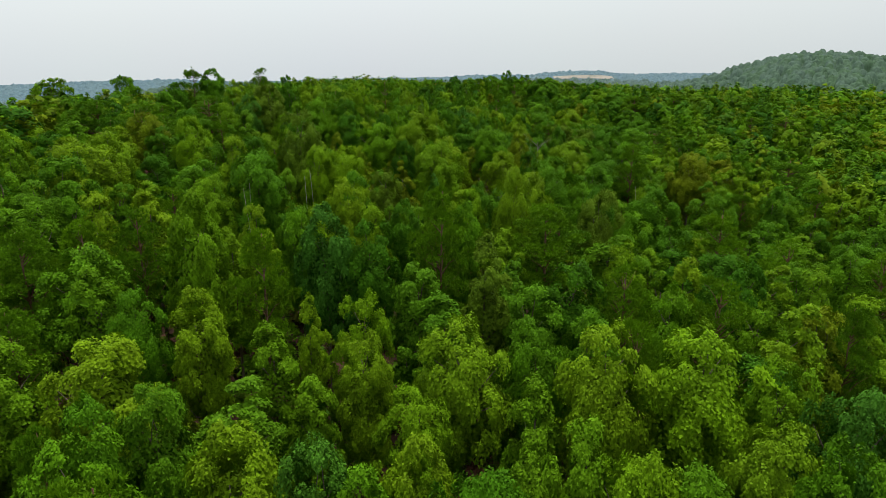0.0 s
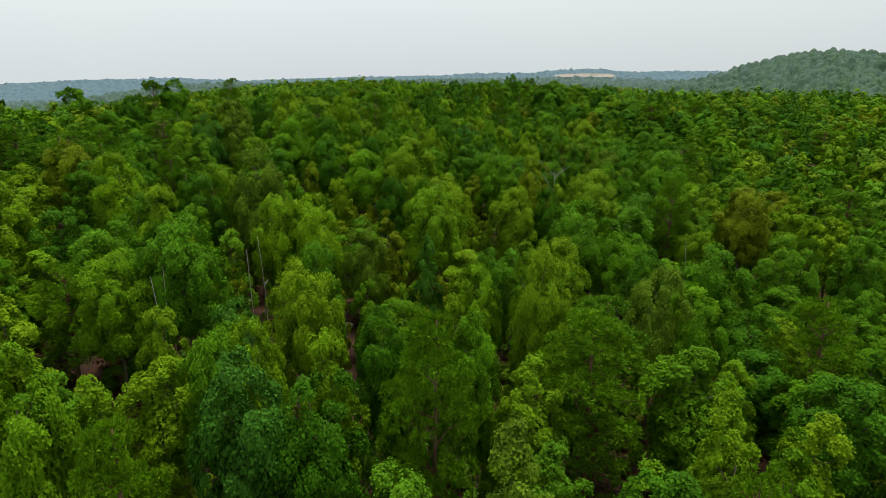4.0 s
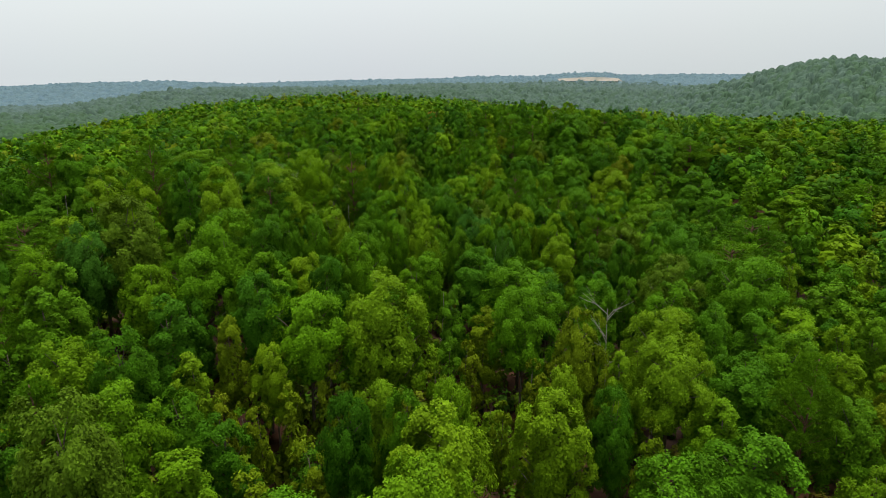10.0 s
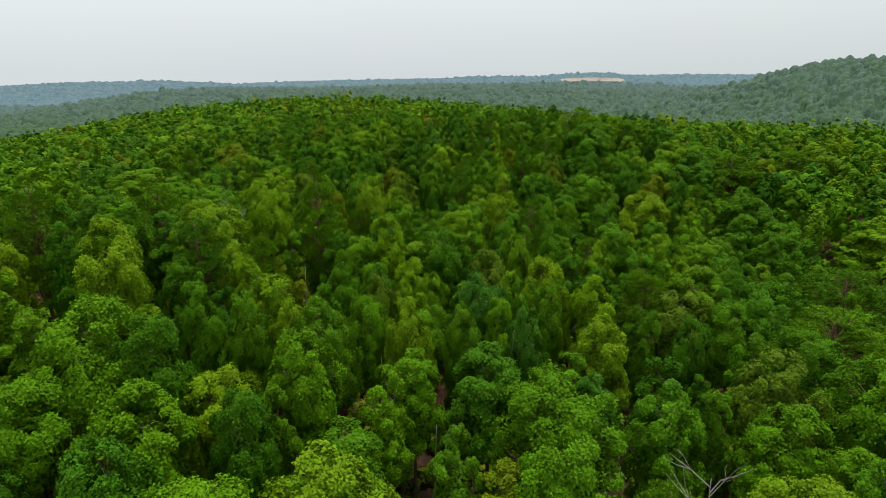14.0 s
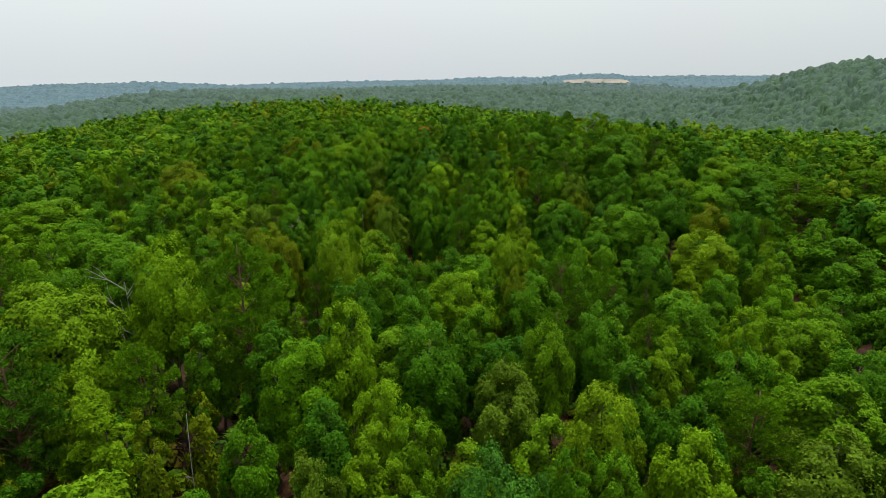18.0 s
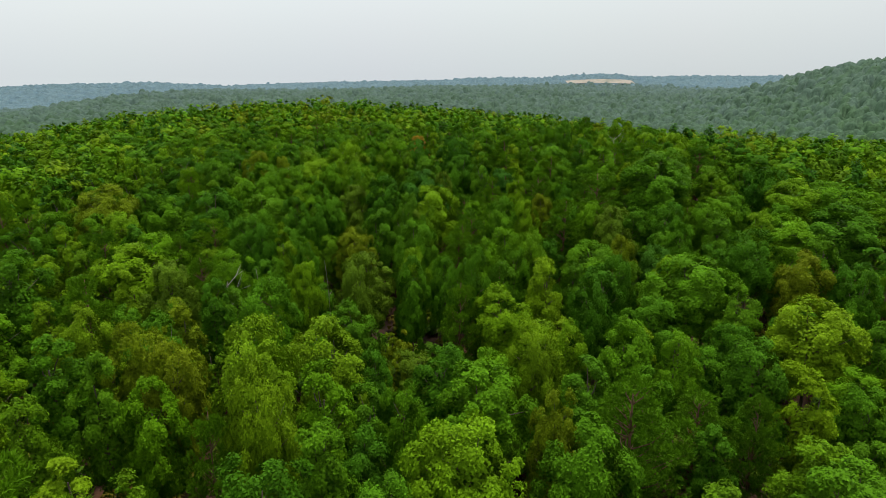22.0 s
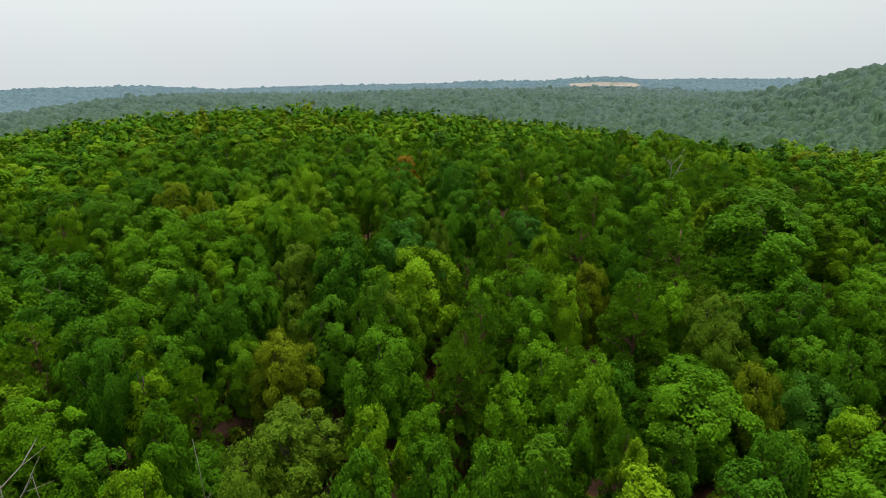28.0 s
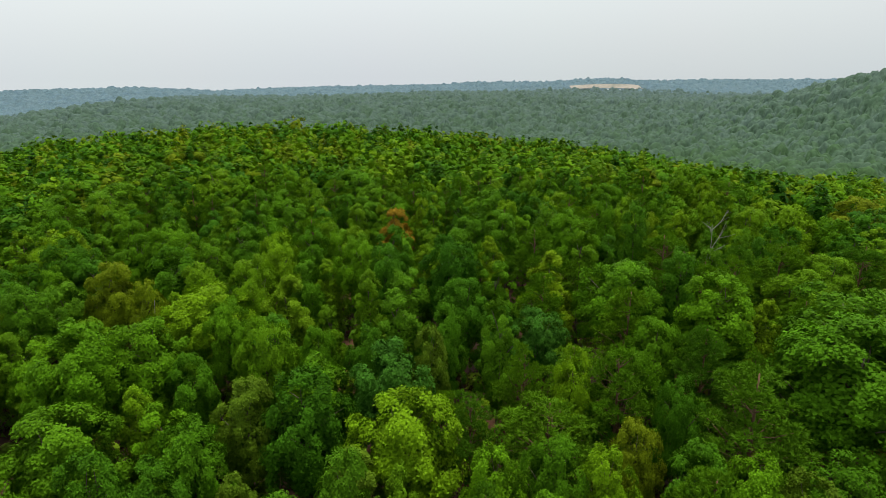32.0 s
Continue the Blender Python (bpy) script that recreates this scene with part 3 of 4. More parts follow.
plant("pine", 11.2, 35.3, 14.3, 0.75)
plant("hickory", 2.6, 35.7, 15.9, 0.80, "olive")
plant("oak", -15.6, 37.3, 17.9, 0.66)
plant("pine", -27.5, 38.3, 15.9, 0.93)
plant("oak", -7.8, 38.7, 16.9, 0.71, "blue")
plant("oak", -4.8, 39.0, 15.8, 0.71)
plant("pine", -24.6, 40.2, 16.0, 0.83)
plant("pine", -0.2, 40.5, 18.2, 0.87)
plant("oak", -10.7, 44.0, 16.0, 0.55)
plant("oak", -9.1, 44.7, 15.8, 0.55)
plant("hickory", -26.3, 45.3, 16.8, 0.91, "lime")
plant("pine", -0.5, 45.5, 15.6, 0.68)
plant("oak", 1.8, 46.0, 15.6, 0.55)
plant("oak", -3.0, 46.6, 15.7, 0.55)
plant("pine", 8.2, 47.0, 15.7, 1.22)
plant("hickory", -23.3, 47.7, 16.4, 0.91, "lime")
plant("pine", 28.4, 48.2, 12.2, 1.18)
plant("hickory", -15.4, 48.5, 15.2, 0.62, "lime")
plant("hickory", 0.9, 51.3, 14.9, 0.55)
plant("dead", -16.8, 51.5, 16.0, 0.80, which=2)
plant("pine", 10.0, 52.0, 14.6, 1.32)
plant("oak", -8.2, 52.0, 16.5, 0.62, "lime")
plant("oak", 6.1, 52.2, 17.3, 0.55, "lime")
plant("oak", -2.4, 52.2, 14.4, 0.61)
plant("oak", -12.7, 52.5, 13.8, 0.55, "blue")
plant("dead", -17.1, 52.8, 16.2, 0.80, which=2)
plant("oak", -20.7, 53.7, 16.9, 0.73)
plant("oak", 17.1, 54.5, 13.1, 0.61)
plant("oak", -16.9, 55.3, 18.9, 0.88)
plant("pine", 26.1, 55.8, 13.2, 1.08)
plant("oak", 14.7, 56.0, 14.7, 0.66, "olive")
plant("dead", -12.6, 56.1, 16.3, 0.80, which=2)
plant("young", -1.1, 56.2, 12.1, 0.71, "gold")
plant("oak", 2.5, 56.7, 14.8, 0.57)
plant("oak", -8.6, 56.9, 16.4, 0.55)
plant("oak", 22.9, 58.5, 10.6, 0.72)
plant("oak", -34.8, 58.6, 19.3, 1.09, "lime")
plant("oak", 8.5, 59.1, 16.0, 0.75, "lime")
plant("dead", -13.0, 59.5, 16.4, 0.80, which=2)
plant("young", -3.4, 60.1, 12.3, 0.78, "gold")
plant("young", -7.8, 60.8, 12.7, 0.80, "gold")
plant("young", -15.4, 60.9, 13.5, 0.84, "gold")
plant("young", -5.7, 61.1, 12.6, 0.80)
plant("oak", 3.7, 61.1, 14.7, 0.57)
plant("oak", 16.1, 62.2, 14.2, 0.70)
plant("hickory", -16.4, 62.7, 16.0, 0.75)
plant("hickory", -0.9, 63.1, 15.4, 0.55, "blue")
plant("young", -3.0, 63.5, 12.3, 0.84)
plant("hickory", -21.6, 63.5, 19.4, 0.85)
plant("young", 0.1, 64.1, 12.0, 0.85, "gold")
plant("oak", 22.9, 66.0, 13.6, 1.04)
plant("oak", 29.6, 66.2, 9.9, 0.96)
plant("oak", -13.6, 66.6, 17.8, 0.66)
plant("oak", -6.4, 66.6, 15.2, 0.64, "olive")
plant("oak", -10.7, 66.7, 17.6, 0.76)
plant("hickory", -4.7, 69.5, 15.7, 0.81, "gold")
plant("dead", -9.8, 70.0, 14.4, 0.80, which=2)
plant("hickory", 30.1, 70.2, 13.3, 0.98)
plant("oak", -28.9, 71.4, 20.6, 0.80)
plant("oak", -16.7, 72.0, 21.2, 0.86, "olive")
plant("oak", -0.6, 72.2, 18.0, 0.90)
plant("dead", 23.5, 73.3, 12.5, 0.80, which=2)
plant("oak", 17.3, 73.5, 12.5, 0.78)
plant("oak", 13.3, 75.3, 15.3, 1.00)
plant("oak", 0.5, 77.3, 17.7, 1.01, "lime")
plant("young", -10.2, 77.9, 13.3, 1.12, "gold")
plant("oak", -17.9, 78.3, 18.6, 0.79)
plant("oak", -5.0, 79.9, 17.0, 0.55)
plant("oak", -1.6, 80.3, 16.8, 0.55)
plant("oak", -38.8, 81.0, 20.8, 0.88, "gold")
plant("oak", -3.5, 81.3, 16.9, 0.55, "lime")
plant("young", -7.6, 81.5, 13.1, 1.18, "gold")
plant("oak", -15.8, 81.9, 16.0, 0.67)
plant("oak", 0.9, 83.0, 16.3, 0.55)
plant("oak", 7.9, 83.1, 15.3, 0.88, "lime")
plant("oak", 11.7, 83.4, 15.3, 0.55)
plant("oak", -20.1, 83.6, 19.3, 0.77)
plant("young", -14.5, 85.3, 14.1, 0.81, "gold")
plant("young", -12.4, 85.9, 13.7, 0.95, "gold")
plant("pine", -41.6, 86.4, 21.6, 1.85)
plant("hickory", -17.0, 86.8, 16.4, 0.82, "lime")
plant("oak", 35.5, 86.8, 14.6, 1.02, "gold")
plant("pine", 26.9, 87.3, 16.2, 1.00)
plant("pine", -48.7, 87.3, 22.3, 1.93)
plant("young", 15.9, 87.4, 10.6, 0.88)
plant("oak", 9.4, 87.7, 14.7, 0.55, "lime")
plant("young", -10.7, 88.2, 13.4, 0.98, "gold")
plant("young", 5.1, 88.6, 11.5, 0.84, "gold")
plant("young", -2.4, 89.3, 12.3, 0.84, "gold")
plant("young", 20.3, 89.7, 10.3, 0.95)
plant("oak", -12.3, 90.2, 15.3, 0.55, "lime")
plant("oak", 18.3, 90.7, 15.4, 0.95, "lime")
plant("hickory", -15.9, 91.2, 17.3, 0.68, "gold")
plant("young", -8.4, 91.2, 13.3, 1.03, "gold")
plant("hickory", 37.0, 91.7, 13.0, 0.84, "gold")
plant("young", -11.3, 91.9, 13.8, 0.75, "gold")
plant("oak", 24.7, 92.2, 13.4, 1.05)
plant("oak", -4.1, 93.0, 20.1, 1.16, "lime")
plant("oak", 11.8, 93.1, 16.9, 0.72, "gold")
plant("oak", -10.1, 93.2, 18.3, 1.01)
plant("oak", -14.1, 94.5, 19.5, 0.82)
plant("young", 8.3, 94.8, 11.8, 0.95, "gold")
plant("young", 10.2, 96.0, 11.5, 0.98, "gold")
plant("oak", -20.6, 96.2, 16.7, 0.57)
plant("oak", -24.2, 96.6, 19.9, 0.75)
plant("young", 2.8, 97.4, 12.3, 0.98, "gold")
plant("young", 1.0, 97.6, 12.7, 0.98)
plant("oak", 20.0, 97.7, 15.2, 0.92, "lime")
plant("oak", 44.5, 97.8, 12.2, 1.11, "gold")
plant("dead", 15.6, 98.3, 15.2, 0.90, which=1)
plant("oak", 7.7, 98.3, 17.3, 0.86)
plant("oak", -9.7, 99.4, 19.4, 0.64)
plant("oak", -15.2, 99.7, 19.6, 0.98)
plant("oak", -31.1, 100.1, 22.3, 0.74, "blue")
plant("oak", -21.8, 100.2, 19.6, 0.87)
plant("hickory", 4.5, 100.7, 14.1, 0.90, "gold")
plant("oak", -28.5, 103.1, 23.9, 1.03, "olive")
plant("dead", 0.5, 103.8, 14.9, 0.80, which=2)
plant("pine", -38.7, 103.9, 22.3, 1.71)
plant("pine", 59.0, 104.3, 11.9, 1.98)
plant("oak", 35.0, 104.3, 12.3, 1.15)
plant("oak", -16.6, 104.4, 21.5, 0.80)
plant("oak", -20.1, 104.4, 22.3, 1.00)
plant("oak", -65.4, 104.8, 25.0, 1.18)
plant("oak", 8.3, 105.5, 16.9, 1.18)
plant("oak", 15.8, 106.3, 15.3, 0.84)
plant("oak", -7.8, 106.7, 19.6, 0.81)
plant("oak", 11.7, 109.3, 15.1, 0.68, "blue")
plant("oak", 33.3, 109.6, 16.2, 1.19)
plant("oak", 4.3, 109.8, 17.2, 1.04)
plant("oak", 25.0, 110.8, 16.1, 1.04, "olive")
plant("oak", -16.1, 111.5, 20.8, 0.55)
plant("oak", -13.1, 111.9, 20.3, 0.55)
plant("hickory", -10.5, 112.3, 19.7, 0.66, "lime")
plant("oak", -1.4, 113.0, 19.4, 0.61, "lime")
plant("dead", -3.5, 113.6, 14.7, 0.80, which=2)
plant("dead", 6.4, 114.6, 16.4, 0.80, which=2)
plant("oak", -4.6, 114.7, 19.0, 0.55)
plant("oak", -24.1, 114.8, 25.0, 0.96, "lime")
plant("dead", -41.6, 114.9, 22.1, 0.80, which=2)
plant("oak", 2.5, 114.9, 18.2, 0.55)
plant("hickory", -12.2, 115.5, 20.5, 1.12)
plant("oak", 46.7, 115.7, 11.2, 1.17)
plant("oak", 7.6, 115.7, 17.7, 0.55, "blue")
plant("oak", -8.2, 115.8, 19.5, 0.58)
plant("oak", 13.9, 116.4, 16.6, 0.85, "lime")
plant("oak", 5.4, 116.8, 18.0, 0.55)
plant("oak", -13.4, 117.7, 18.5, 0.55, "lime")
plant("hickory", 18.0, 117.7, 16.7, 0.66)
plant("oak", 22.0, 118.2, 16.1, 0.58)
plant("oak", -4.4, 118.2, 19.6, 0.55, "olive")
plant("oak", 4.1, 118.4, 19.4, 0.70, "blue")
plant("oak", -38.4, 118.4, 24.5, 0.98, "lime")
plant("oak", -20.6, 119.0, 20.5, 0.71)
plant("young", -21.8, 120.1, 18.0, 0.84, "gold")
plant("oak", -7.7, 120.8, 19.6, 0.59)
plant("oak", 33.9, 120.8, 13.4, 1.00)
plant("oak", 10.2, 120.9, 17.6, 0.55)
plant("oak", 7.9, 121.0, 18.0, 0.55)
plant("young", -20.4, 121.0, 17.9, 0.84, "gold")
plant("hickory", -12.7, 121.3, 19.9, 0.55, "gold")
plant("dead", -10.9, 121.9, 19.5, 0.80, which=2)
plant("oak", 27.4, 122.3, 15.4, 0.82)
plant("oak", 14.7, 122.6, 17.9, 0.77)
plant("pine", -21.2, 124.1, 23.2, 1.09)
plant("oak", -62.3, 124.9, 25.2, 1.13)
plant("pine", -36.0, 124.9, 27.1, 1.00)
plant("oak", -45.5, 125.0, 26.6, 1.06)
plant("pine", 39.0, 125.1, 13.9, 2.28)
plant("oak", 23.8, 125.1, 16.0, 1.05, "olive")
plant("pine", -49.5, 125.2, 27.4, 0.97)
plant("young", -16.0, 125.3, 17.6, 0.87)
plant("oak", -19.0, 125.8, 19.7, 0.58, "lime")
plant("oak", -0.0, 125.9, 17.0, 0.60)
plant("oak", 10.7, 126.3, 18.9, 0.74, "lime")
plant("oak", 16.1, 127.0, 17.2, 0.85)
plant("oak", -2.1, 127.5, 18.1, 0.55)
plant("oak", 33.5, 128.2, 15.1, 1.08)
plant("young", -13.4, 128.5, 16.9, 0.91, "gold")
plant("oak", 5.4, 129.0, 18.5, 0.84, "olive")
plant("oak", -22.0, 130.0, 23.3, 1.09, "lime")
plant("oak", -7.6, 130.0, 19.6, 0.79)
plant("pine", 22.2, 131.3, 16.1, 1.08)
plant("oak", 0.4, 132.2, 19.9, 0.96)
plant("oak", -4.6, 132.3, 21.2, 0.74)
plant("oak", 28.4, 132.6, 15.6, 1.24)
plant("pine", 46.4, 135.1, 14.7, 2.04)
plant("pine", -12.4, 135.7, 24.9, 1.06)
plant("oak", 9.1, 136.0, 18.5, 0.65)
plant("pine", -30.2, 136.2, 24.2, 1.23)
plant("oak", 23.4, 136.4, 16.2, 0.89)
plant("oak", -18.3, 137.0, 24.0, 0.85)
plant("dead", -20.8, 137.0, 21.3, 0.90, which=1)
plant("oak", 34.1, 138.9, 14.9, 1.01)
plant("oak", 14.1, 139.1, 18.6, 0.70)
plant("oak", -6.0, 142.7, 19.2, 0.90)
plant("oak", 28.1, 144.9, 15.9, 0.83)
plant("oak", 22.4, 145.4, 17.1, 1.11)
plant("oak", 3.2, 147.1, 18.9, 0.97)
plant("pine", -9.9, 147.5, 19.4, 0.55)
plant("oak", 9.7, 147.5, 18.4, 0.89)
plant("oak", -7.4, 148.2, 20.9, 0.55, "lime")
plant("oak", -28.5, 149.2, 21.2, 1.29)
plant("oak", -14.3, 150.5, 19.1, 0.65)
plant("pine", 13.0, 150.8, 19.5, 1.10)
plant("oak", -0.3, 152.0, 17.9, 0.55)
plant("oak", -8.8, 152.2, 21.7, 0.76, "lime")
plant("oak", 9.0, 152.6, 17.2, 0.55, "gold")
plant("oak", -13.9, 153.0, 20.2, 0.62, "gold")
plant("oak", 4.4, 154.7, 17.6, 1.09)
plant("oak", -16.9, 155.0, 20.5, 0.61, "gold")
plant("oak", 49.2, 155.1, 14.8, 1.34)
plant("pine", 86.7, 156.4, 16.0, 2.40)
plant("hickory", 65.0, 157.8, 15.5, 2.14)
plant("pine", 77.9, 157.8, 15.9, 2.39)
plant("oak", -5.9, 158.7, 19.3, 1.02, "lime")
plant("oak", -2.8, 159.4, 16.5, 0.56)
plant("oak", -24.1, 161.1, 19.4, 0.68, "lime")
plant("oak", 9.0, 161.3, 17.9, 0.64, "lime")
plant("oak", 20.1, 162.6, 16.5, 0.65)
plant("oak", 5.3, 162.8, 15.2, 0.55)
plant("hickory", -17.7, 163.0, 19.3, 0.84, "gold")
plant("dead", -18.7, 163.0, 18.1, 0.80, which=2)
plant("oak", 16.3, 163.3, 17.4, 0.84)
plant("oak", -11.4, 163.5, 20.3, 0.75)
plant("hickory", 9.4, 164.0, 17.2, 1.00)
plant("oak", 2.9, 164.5, 14.2, 0.57)
plant("oak", 49.3, 165.3, 16.6, 1.62)
plant("young", -2.0, 165.6, 13.5, 0.75, "gold")
plant("oak", 12.3, 165.6, 16.3, 0.58)
plant("oak", -0.4, 166.3, 13.3, 0.67, "olive")
plant("oak", 26.5, 167.2, 15.6, 0.75)
plant("oak", 33.7, 167.9, 17.3, 1.25, "lime")
plant("young", -1.5, 169.7, 13.8, 0.97, "gold")
plant("hickory", -25.2, 170.4, 19.1, 0.83, "lime")
plant("oak", -48.3, 171.0, 20.6, 1.71)
plant("oak", -22.0, 171.3, 19.5, 0.78, "olive")
plant("oak", 15.3, 171.9, 17.7, 0.65)
plant("oak", 21.1, 172.2, 15.8, 0.95)
plant("oak", 4.7, 173.2, 20.4, 0.59)
plant("oak", -13.4, 174.3, 19.0, 0.55)
plant("oak", -10.8, 174.5, 18.8, 0.55)
plant("dead", -15.4, 175.1, 17.9, 0.80, which=2)
plant("oak", -0.8, 175.1, 18.8, 0.61)
plant("pine", 7.4, 175.3, 18.4, 0.75)
plant("oak", -6.3, 175.8, 18.6, 0.55, "olive")
plant("oak", 26.3, 176.5, 18.7, 1.41)
plant("oak", 2.3, 176.7, 18.3, 0.55)
plant("dead", -19.4, 177.1, 15.7, 0.90, which=1)
plant("hickory", 12.3, 177.2, 18.3, 0.59)
plant("oak", 19.5, 177.7, 18.2, 0.57)
plant("oak", -28.6, 178.0, 19.2, 1.37)
plant("dead", -9.6, 178.4, 17.7, 0.80, which=2)
plant("oak", -11.7, 179.3, 18.9, 0.55)
plant("oak", -1.0, 179.5, 18.4, 0.55)
plant("oak", 39.2, 179.7, 18.0, 0.97, "gold")
plant("hickory", -5.8, 180.0, 18.0, 0.99, "olive")
plant("pine", 12.8, 180.2, 17.1, 0.62)
plant("oak", 9.8, 182.1, 17.7, 0.58)
plant("oak", -28.5, 182.2, 19.2, 0.95)
plant("oak", -21.0, 182.7, 17.4, 0.83)
plant("oak", -11.7, 182.8, 14.0, 0.72)
plant("oak", 11.8, 184.1, 19.5, 0.66)
plant("oak", 35.9, 184.4, 18.9, 1.00)
plant("oak", 21.7, 184.5, 18.8, 0.55, "gold")
plant("oak", 1.8, 184.6, 15.9, 0.56)
plant("oak", 18.7, 184.6, 17.7, 1.12)
plant("oak", -6.2, 184.9, 16.0, 0.89, "olive")
plant("oak", 26.2, 186.1, 17.1, 0.73, "blue")
plant("oak", -18.7, 186.2, 19.2, 0.55)
plant("pine", -13.0, 186.4, 17.7, 0.66)
plant("oak", 29.2, 186.9, 19.3, 0.60)
plant("oak", 9.3, 187.2, 18.9, 0.77)
plant("pine", 3.9, 187.9, 18.7, 0.86)
plant("oak", -1.0, 187.9, 19.7, 0.83)
plant("pine", -69.1, 188.2, 19.9, 1.77)
plant("oak", 19.4, 188.5, 17.1, 1.00)
plant("pine", -24.8, 189.2, 19.5, 1.05)
plant("oak", -16.3, 189.8, 18.1, 0.82)
plant("oak", -35.8, 189.9, 19.8, 0.97)
plant("pine", 4.5, 190.3, 19.1, 0.77)
plant("oak", -8.5, 191.2, 17.5, 0.72, "gold")
plant("oak", 29.3, 191.2, 17.1, 0.82)
plant("oak", 22.8, 192.1, 20.0, 0.79, "olive")
plant("oak", 43.9, 192.2, 19.1, 1.41)
plant("oak", -11.8, 192.5, 16.6, 0.61)
plant("pine", 17.1, 193.6, 21.1, 1.09)
plant("oak", -20.6, 193.6, 19.2, 0.65)
plant("pine", 59.3, 193.7, 20.0, 2.33)
plant("oak", 51.8, 194.2, 19.9, 1.69)
plant("oak", 30.0, 194.8, 19.6, 0.86)
plant("oak", 23.3, 194.9, 19.6, 0.73, "olive")
plant("oak", -2.4, 194.9, 21.1, 0.67)
plant("oak", -26.5, 195.4, 21.5, 1.14)
plant("oak", -16.5, 195.6, 20.5, 0.72)
plant("oak", 21.0, 196.0, 20.2, 0.70)
plant("oak", 35.9, 196.1, 19.5, 0.83)
plant("oak", -41.2, 196.1, 20.7, 1.07, "gold")
plant("hickory", 0.5, 196.4, 19.5, 0.62)
plant("oak", -13.7, 196.7, 19.5, 0.71)
plant("pine", 72.8, 196.8, 20.5, 2.40)
plant("oak", -9.0, 196.9, 18.3, 0.56, "olive")
plant("oak", 12.8, 196.9, 20.0, 0.61)
plant("oak", 17.9, 197.0, 20.3, 0.76)
plant("oak", 6.3, 197.5, 19.6, 0.66)
plant("oak", 9.7, 197.9, 20.1, 0.61)
plant("oak", -33.5, 198.1, 19.9, 1.05)
plant("hickory", -2.5, 198.2, 19.4, 1.12, "olive")
plant("oak", 15.1, 199.6, 20.5, 0.58, "gold")
plant("oak", -12.8, 200.2, 20.0, 0.75)
plant("pine", 22.8, 200.8, 23.5, 1.42)
plant("oak", -21.9, 201.1, 20.2, 1.22)
plant("oak", 0.7, 201.6, 21.2, 1.16)
plant("oak", -5.9, 202.1, 22.1, 0.99)
plant("oak", 50.4, 202.7, 21.6, 1.47)
plant("oak", 19.0, 202.7, 21.2, 0.56)
plant("oak", -45.0, 203.4, 20.6, 1.18, "gold")
plant("oak", 56.7, 203.6, 21.0, 1.53)
plant("pine", 10.4, 204.3, 19.2, 1.45)
plant("oak", -10.5, 204.3, 20.5, 0.79, "olive")
plant("oak", 31.5, 204.8, 24.6, 1.68)
plant("pine", 15.8, 206.0, 22.4, 1.05)
plant("oak", 12.8, 206.8, 21.7, 0.55)
plant("oak", -0.4, 207.0, 22.2, 1.00, "blue")
plant("oak", -24.2, 208.5, 23.0, 1.19)
plant("oak", -16.2, 208.8, 20.3, 0.73)
plant("pine", 23.0, 208.8, 22.8, 0.97)
plant("oak", -10.2, 209.3, 23.0, 0.69)
plant("pine", 13.4, 209.8, 20.8, 1.18)
plant("oak", 34.2, 210.2, 24.9, 1.61)
plant("oak", -20.2, 210.3, 22.7, 1.10)
plant("oak", -28.3, 210.4, 20.8, 0.88)
plant("oak", 19.8, 210.7, 22.7, 0.73)
plant("oak", -2.7, 211.0, 21.8, 0.70)
plant("oak", 2.3, 211.2, 21.4, 0.55, "olive")
plant("oak", -6.9, 211.7, 21.6, 0.55)
plant("oak", 26.4, 214.4, 24.6, 1.16)
plant("oak", 3.4, 214.5, 22.3, 0.66)
plant("oak", -15.5, 216.0, 22.2, 0.72)
plant("oak", 11.7, 216.2, 21.0, 0.78, "blue")
plant("dead", -22.9, 218.1, 21.3, 0.80, which=2)
plant("oak", -18.2, 218.3, 22.6, 1.22)
plant("oak", -35.0, 219.1, 22.2, 0.86)
plant("oak", 5.1, 219.2, 23.2, 0.80)
plant("oak", -23.8, 219.4, 22.6, 0.59, "gold")
plant("hickory", -11.1, 219.7, 23.1, 1.12, "lime")
plant("oak", 19.5, 219.9, 24.2, 1.12)
plant("oak", -20.4, 222.9, 23.1, 0.81)
plant("oak", -41.7, 223.0, 22.2, 1.37)
plant("oak", -29.5, 223.5, 23.0, 0.87, "gold")
plant("oak", 41.4, 224.0, 23.8, 1.02)
plant("pine", 32.7, 224.8, 24.6, 0.93)
plant("oak", 4.1, 224.9, 25.2, 0.87)
plant("pine", 38.0, 226.2, 24.4, 1.37)
plant("oak", -2.7, 226.5, 24.1, 0.80)
plant("oak", -24.7, 226.6, 23.7, 1.04)
plant("pine", 26.2, 227.0, 25.4, 1.16)
plant("pine", 47.1, 227.5, 24.0, 1.19)
plant("oak", -5.3, 228.4, 24.5, 0.82)
plant("oak", -14.3, 229.1, 24.3, 0.75)
plant("pine", 13.3, 229.9, 25.3, 1.15)
plant("oak", -38.4, 232.0, 23.0, 1.02)
plant("oak", -11.3, 232.1, 24.5, 0.77)
plant("dead", 33.1, 232.4, 24.7, 0.90, which=1)
plant("oak", 18.0, 234.3, 25.8, 0.91)
plant("oak", -19.6, 234.5, 24.3, 0.94)
plant("oak", -28.8, 236.3, 23.8, 1.00)
plant("dead", -22.4, 241.1, 22.9, 0.80, which=2)
plant("oak", 42.5, 242.4, 24.4, 0.97)
plant("oak", 60.5, 244.3, 23.4, 1.27)
plant("hickory", -3.0, 247.0, 23.6, 1.00, "rust")
